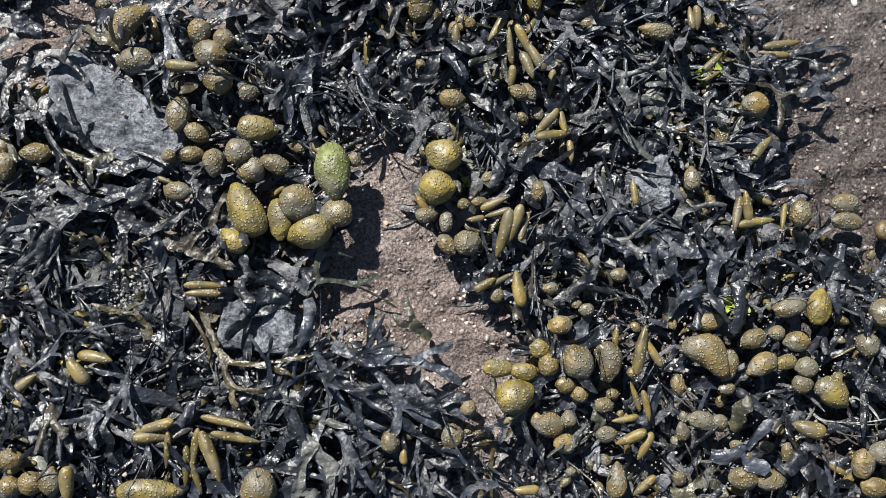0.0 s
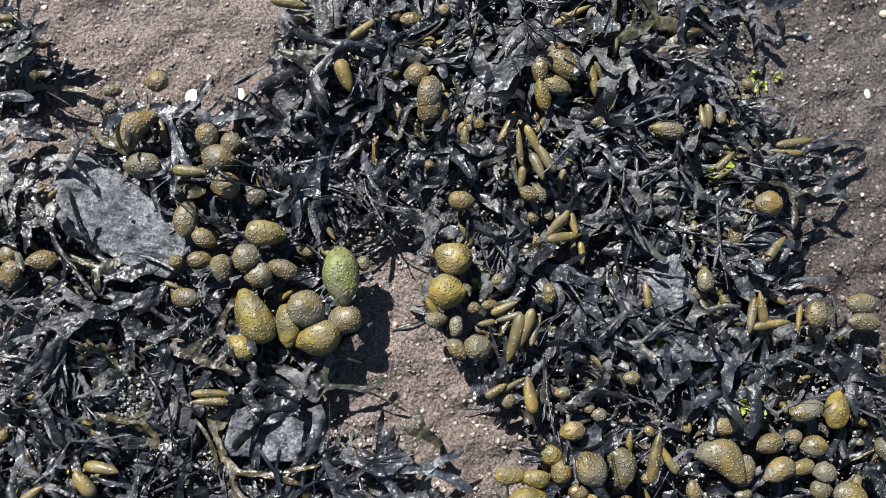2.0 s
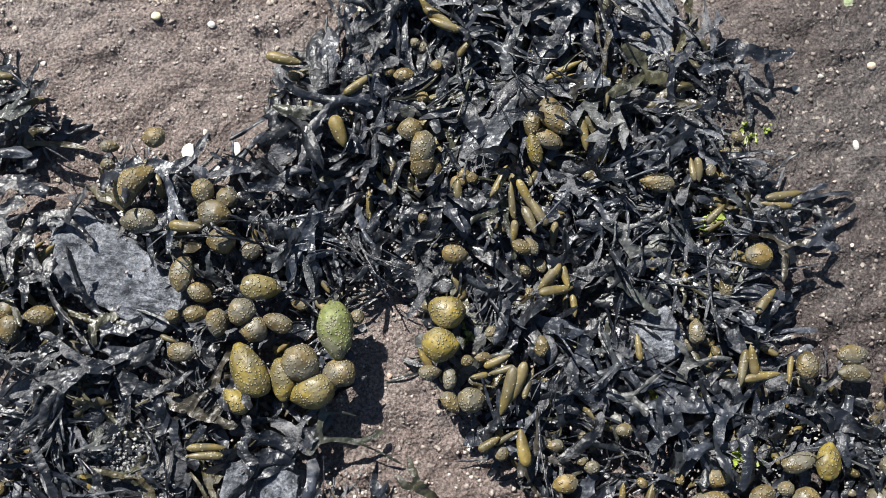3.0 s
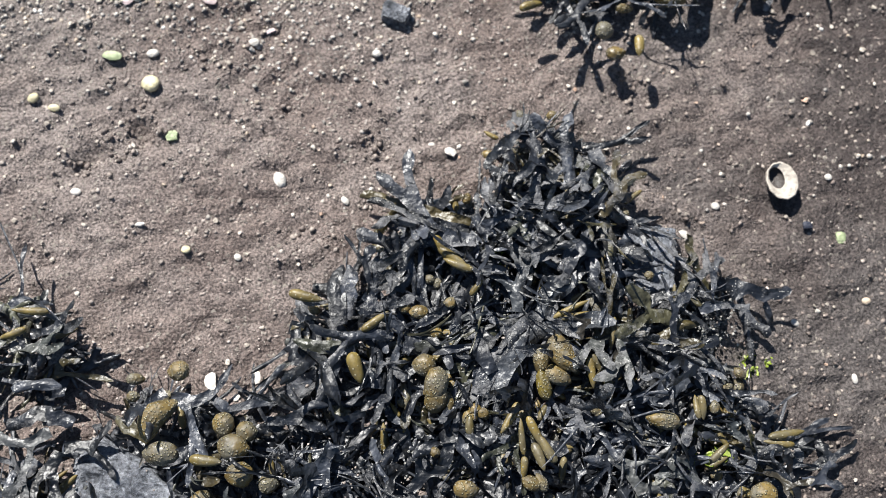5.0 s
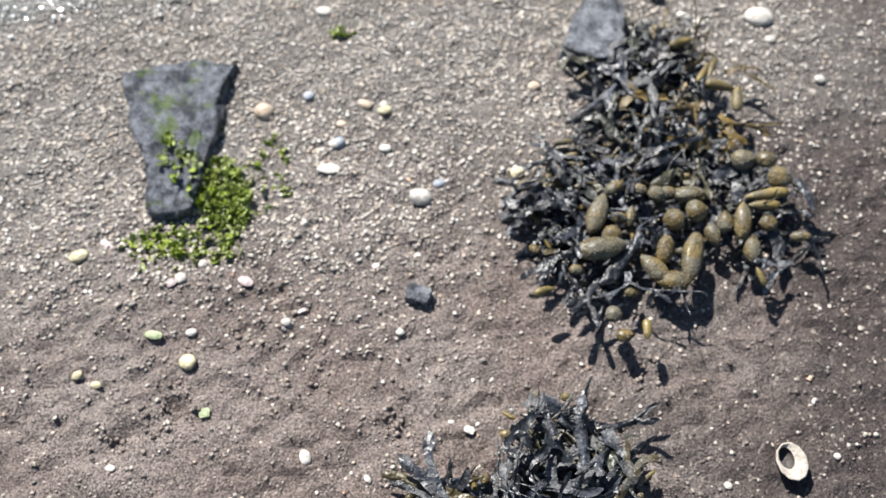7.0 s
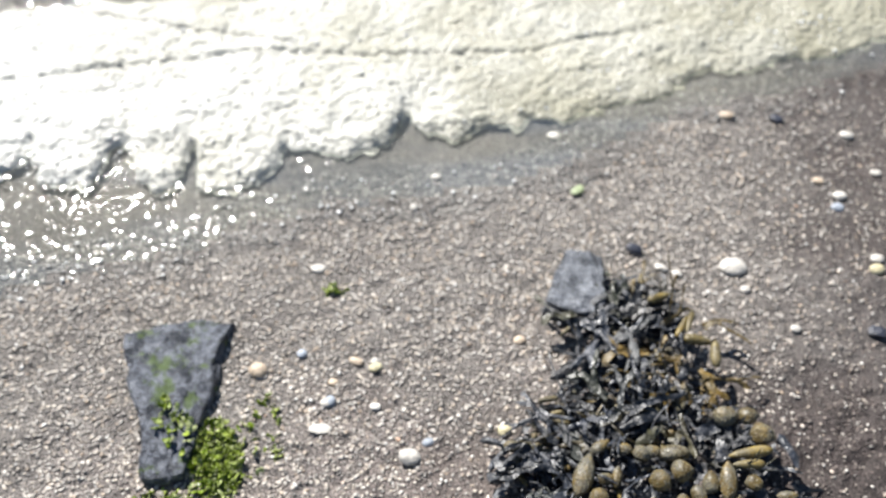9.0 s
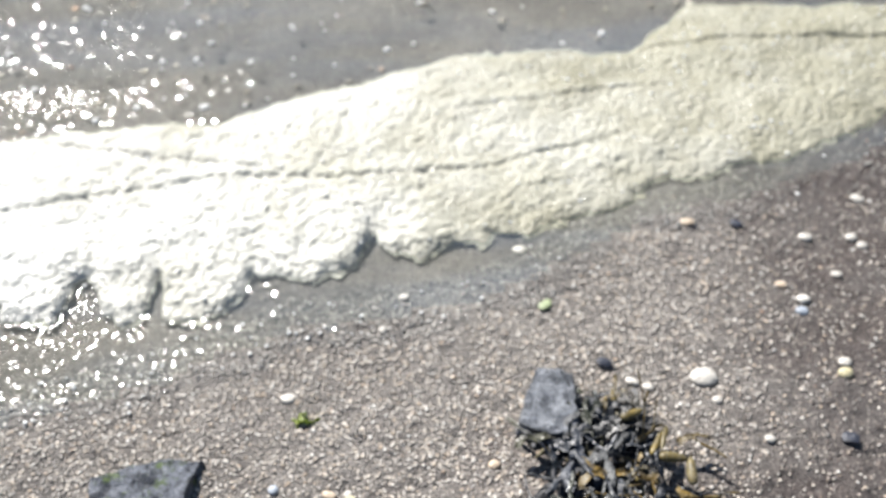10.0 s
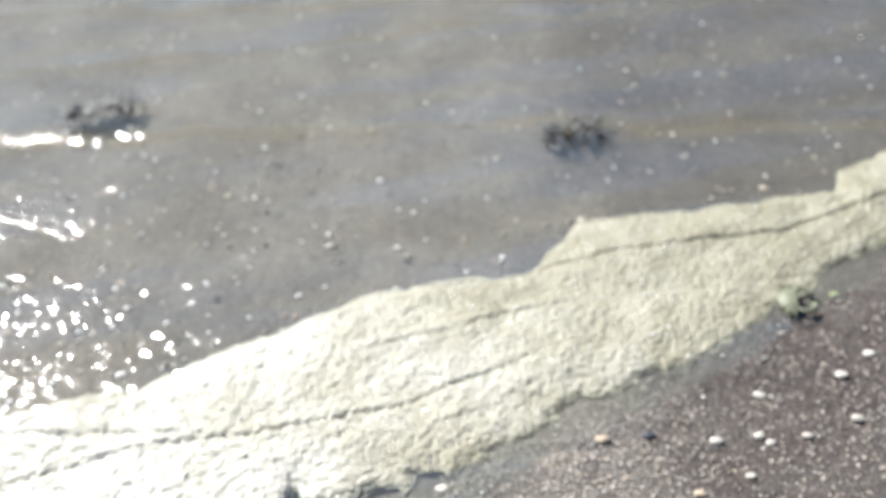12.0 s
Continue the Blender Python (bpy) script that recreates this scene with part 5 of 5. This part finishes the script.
def limpet_shell():
    """An empty oval shell, its open side up, with a ribbed rim."""
    root = new("empty_shell")
    root.matrix_basis = pose(0.394, 0.468, gz(0.394, 0.468) + 0.001, 0, 0, -80)
    tagged(root, "white ribbed empty shell lying open on sand", "shell")
    rings, seg = 9, 44
    for name, mat, out in (("outer_shell", SHELL, True), ("shell_hollow", SHELLSHADE, False)):
        verts, faces = [], []
        prof = [(0.35, 0.0), (0.62, 0.002), (0.85, 0.0055), (0.97, 0.009), (1.0, 0.0105), (0.93, 0.0108), (0.80, 0.0098), (0.68, 0.0087), (0.57, 0.0078)] if out else [(0.62, 0.0082), (0.58, 0.005), (0.44, 0.0028), (0.35, 0.0016), (0.18, 0.0012), (0.02, 0.001)]
        for r, z in prof:
            for k in range(seg):
                a = k * 6.283185 / seg
                rib = 1 + (0.02 * math.cos(k * 6.283185 * 11 / seg) if out and r > 0.7 else 0)
                shift = 0.0 if r > 0.9 else (1 - r) * 0.014
                verts.append((0.0178 * r * rib * math.cos(a) - shift * 0.7, 0.0143 * r * rib * math.sin(a) * (1.0 if out and r > 0.8 else 0.85) - shift * 0.5, z))
        for i in range(len(prof) - 1):
            for k in range(seg):
                j = (k + 1) % seg
                faces.append((i * seg + k, i * seg + j, (i + 1) * seg + j, (i + 1) * seg + k))
        faces.append(tuple(range(seg)) if out else tuple(range((len(prof) - 1) * seg, len(prof) * seg)))
        part(name, mesh_of(name, verts, faces, mat), root, root.matrix_basis, "" if out else "inside coloured dark for shade and sand")


limpet_shell()


def snail():
    root = new("snail_shell")
    root.matrix_basis = pose(0.450, 0.097, 0.008, 20, 15, 30)
    tagged(root, "brown and white periwinkle shell beside the wrack", "shell")
    for name, mat, z0, z1 in (("body_whorl", BROWN, 0.0, 0.55), ("spire", WHITE, 0.55, 1.0)):
        verts, faces = [], []
        n, seg = 18, 12
        for i in range(n + 1):
            s = z0 + (z1 - z0) * i / n
            a, rad = s * 3 * 6.283, 0.0062 * (1 - 0.86 * s)
            c = Vector((math.cos(a) * rad * 0.75, math.sin(a) * rad * 0.75, 0.011 * s))
            for k in range(seg):
                b = k * 6.283 / seg
                verts.append(c + Vector((math.cos(a) * math.cos(b), math.sin(a) * math.cos(b), math.sin(b))) * rad * 0.9)
            if i:
                faces += [((i - 1) * seg + k, (i - 1) * seg + (k + 1) % seg, i * seg + (k + 1) % seg, i * seg + k) for k in range(seg)]
        faces += [tuple(range(seg - 1, -1, -1)), tuple(n * seg + k for k in range(seg))]
        part(name, mesh_of(name, verts, faces, mat), root, root.matrix_basis)


snail()


def tube(points, radii, seg=8):
    verts, faces = [], []
    for i, (p, r) in enumerate(zip(points, radii)):
        d = (points[min(i + 1, len(points) - 1)] - points[max(i - 1, 0)]).normalized()
        u = d.cross(Vector((0.1, 0.2, 1))).normalized()
        w = d.cross(u)
        for k in range(seg):
            a = k * 6.283 / seg
            verts.append(p + (u * math.cos(a) + w * math.sin(a)) * r)
        if i:
            faces += [((i - 1) * seg + k, (i - 1) * seg + (k + 1) % seg, i * seg + (k + 1) % seg, i * seg + k) for k in range(seg)]
    faces += [tuple(range(seg - 1, -1, -1)), tuple((len(points) - 1) * seg + k for k in range(seg))]
    return verts, faces


def crab():
    """The emptied shell of a small shore crab, tipped up, with its claws folded out in front."""
    root = new("crab_shell")
    root.matrix_basis = pose(0.905, 1.462, 0.0, 0, 0, 70)
    tagged(root, "pale green empty crab shell at the foam edge", "crab")
    bm = bmesh.new()
    bmesh.ops.create_icosphere(bm, subdivisions=4, radius=1.0)
    bmesh.ops.delete(bm, geom=[v for v in bm.verts if v.co.y < -0.45], context="VERTS")
    for v in bm.verts:
        v.co = Vector((v.co.x * 0.030 * (1 + 0.05 * math.cos(v.co.x * 20)), v.co.y * 0.024 + 0.004, max(v.co.z, -0.2) * 0.011 + 0.005))
    bmesh.ops.solidify(bm, geom=bm.faces[:], thickness=0.0015)
    part("carapace", bm_mesh("carapace", bm, CRABSKIN), root, root.matrix_basis)
    for s in (-1, 1):
        pts = [Vector((s * 0.022, -0.004, 0.008)), Vector((s * 0.032, -0.012, 0.010)), Vector((s * 0.030, -0.022, 0.009)), Vector((s * 0.020, -0.030, 0.008)), Vector((s * 0.012, -0.034, 0.007))]
        part("claw", mesh_of("claw", *tube(pts, (0.0028, 0.0032, 0.0048, 0.0055, 0.0012), 10), CRABSKIN), root, root.matrix_basis)
        for k in range(3):
            y0 = 0.002 + 0.007 * k
            pts = [Vector((s * 0.026, y0, 0.006)), Vector((s * 0.038, y0 + 0.002, 0.012)), Vector((s * 0.048, y0 - 0.004, 0.002))]
            part("leg", mesh_of("leg", *tube(pts, (0.0018, 0.0016, 0.0007), 6), CRABSKIN), root, root.matrix_basis)


crab()


# ---- green sea lettuce ----
def leaf_mesh(seed):
    """A small ruffled green leaf, about 10 mm across, standing up from its base."""
    rng = random.Random(seed)
    verts, faces = [], []
    n, m = 7, 6
    curl, lean = rng.uniform(0.8, 2.0), rng.uniform(0.2, 0.9)
    for i in range(n + 1):
        s = i / n
        for j in range(m + 1):
            t = j / m - 0.5
            w = 0.011 * (0.25 + 0.75 * math.sin(s * 2.4 + 0.3))
            ang = t * curl * 1.6
            verts.append((w * math.sin(ang) / curl * 1.6, 0.012 * s * lean + 0.002 * math.sin(9 * t + seed) * s, 0.010 * s * (1 - 0.35 * s) + w * (1 - math.cos(ang)) * 0.7 + 0.0013 * math.sin(14 * t + 3 * s + seed) * s))
    for side, dz in ((0, 0.0), (1, -0.0004)):
        if side:
            verts += [(a, b - 0.0003, c + dz) for a, b, c in verts[:]]
        o = side * (n + 1) * (m + 1)
        for i in range(n):
            for j in range(m):
                q = (o + i * (m + 1) + j, o + i * (m + 1) + j + 1, o + (i + 1) * (m + 1) + j + 1, o + (i + 1) * (m + 1) + j)
                faces.append(q[::-1] if side else q)
    o = (n + 1) * (m + 1)
    rim = [j for j in range(m + 1)] + [i * (m + 1) + m for i in range(1, n + 1)] + [n * (m + 1) + j for j in range(m - 1, -1, -1)] + [i * (m + 1) for i in range(n - 1, 0, -1)]
    for a, b in zip(rim, rim[1:] + rim[:1]):
        faces.append((b, a, a + o, b + o))
    return mesh_of("leaf", verts, faces, LETTUCE)


LEAVES = [leaf_mesh(i) for i in range(10)]


def lettuce(px, py, length, width, angle, count, label, scale=1.0, low=0.0):
    root = new("sea_lettuce")
    root.matrix_basis = pose(px / 1000, py / 1000, gz(px / 1000, py / 1000))
    tagged(root, label, "seaweed", "green seaweed tufts")
    c, s = math.cos(radians(angle)), math.sin(radians(angle))
    for _ in range(count):
        a, r = pick.uniform(0, 6.283), math.sqrt(pick.random())
        u, v = r * math.cos(a) * length / 2000, r * math.sin(a) * width / 2000
        x, y = px / 1000 + c * u - s * v, py / 1000 + s * u + c * v
        k = pick.uniform(0.6, 1.25) * scale
        part("leaf", pick.choice(LEAVES), root, pose(x, y, gz(x, y) + low / 1000 - 0.001, pick.uniform(-35, 35), pick.uniform(-35, 35), pick.uniform(0, 360)) @ Matrix.Diagonal((k, k, k, 1)))


lettuce(-160, 752, 92, 56, -80, 280, "bright green sea lettuce curled beside the wedge stone", 0.65)
lettuce(-192, 698, 120, 36, -8, 120, "bright green sea lettuce on gravel below the stone", 0.52)
lettuce(-116, 775, 110, 50, -94, 34, "thin scattered green algae on gravel", 0.5)
lettuce(-222, 690, 90, 46, 0, 26, "small sparse green algae scraps on gravel", 0.45)
lettuce(-208, 790, 70, 36, -60, 34, "green algae growing on the dark stone", 0.5, 15)
lettuce(357, 304, 24, 22, 0, 14, "small green algae tuft on brown sand", 0.45)
lettuce(129, 410, 27, 15, -43, 14, "green algae caught in the dark wrack", 0.7, 14)
lettuce(-44, 968, 24, 18, 0, 10, "tiny green algae tuft on wet gravel", 0.7)
lettuce(330, 40, 30, 12, -60, 12, "green algae scraps on the wrack fronds", 0.7, 16)
lettuce(262, 82, 26, 12, 30, 10, "green algae scraps on dark wrack", 0.7, 16)
lettuce(300, 224, 40, 16, 20, 12, "green algae scraps among black fronds", 0.6, 14)
lettuce(110, 146, 22, 12, -30, 9, "green algae beside yellow bladders", 0.6, 14)


# ---- weeds in the water ----
def drowned(px, py, length, count, label):
    root = new("drifting_wrack")
    root.matrix_basis = pose(px / 1000, py / 1000, gz(px / 1000, py / 1000))
    tagged(root, label, "seaweed", "wrack in the water")
    for k in range(count):
        x, y = (px + pick.uniform(-0.35, 0.35) * length) / 1000, (py + pick.uniform(-22, 22)) / 1000
        add_frond(root, x, y, pick.uniform(-0.009, -0.002), pick.uniform(0.035, 0.055), 0.011, pick.choice((0, 180)) + pick.uniform(-30, 30), 0, pick.uniform(-10, 10), BROAD)


drowned(-376, 2600, 150, 44, "dark wrack clump floating in shallow water")
drowned(-506, 2575, 50, 5, "small dark wrack piece floating in water")
drowned(726, 2150, 90, 34, "dark wrack clump afloat beyond the foam")
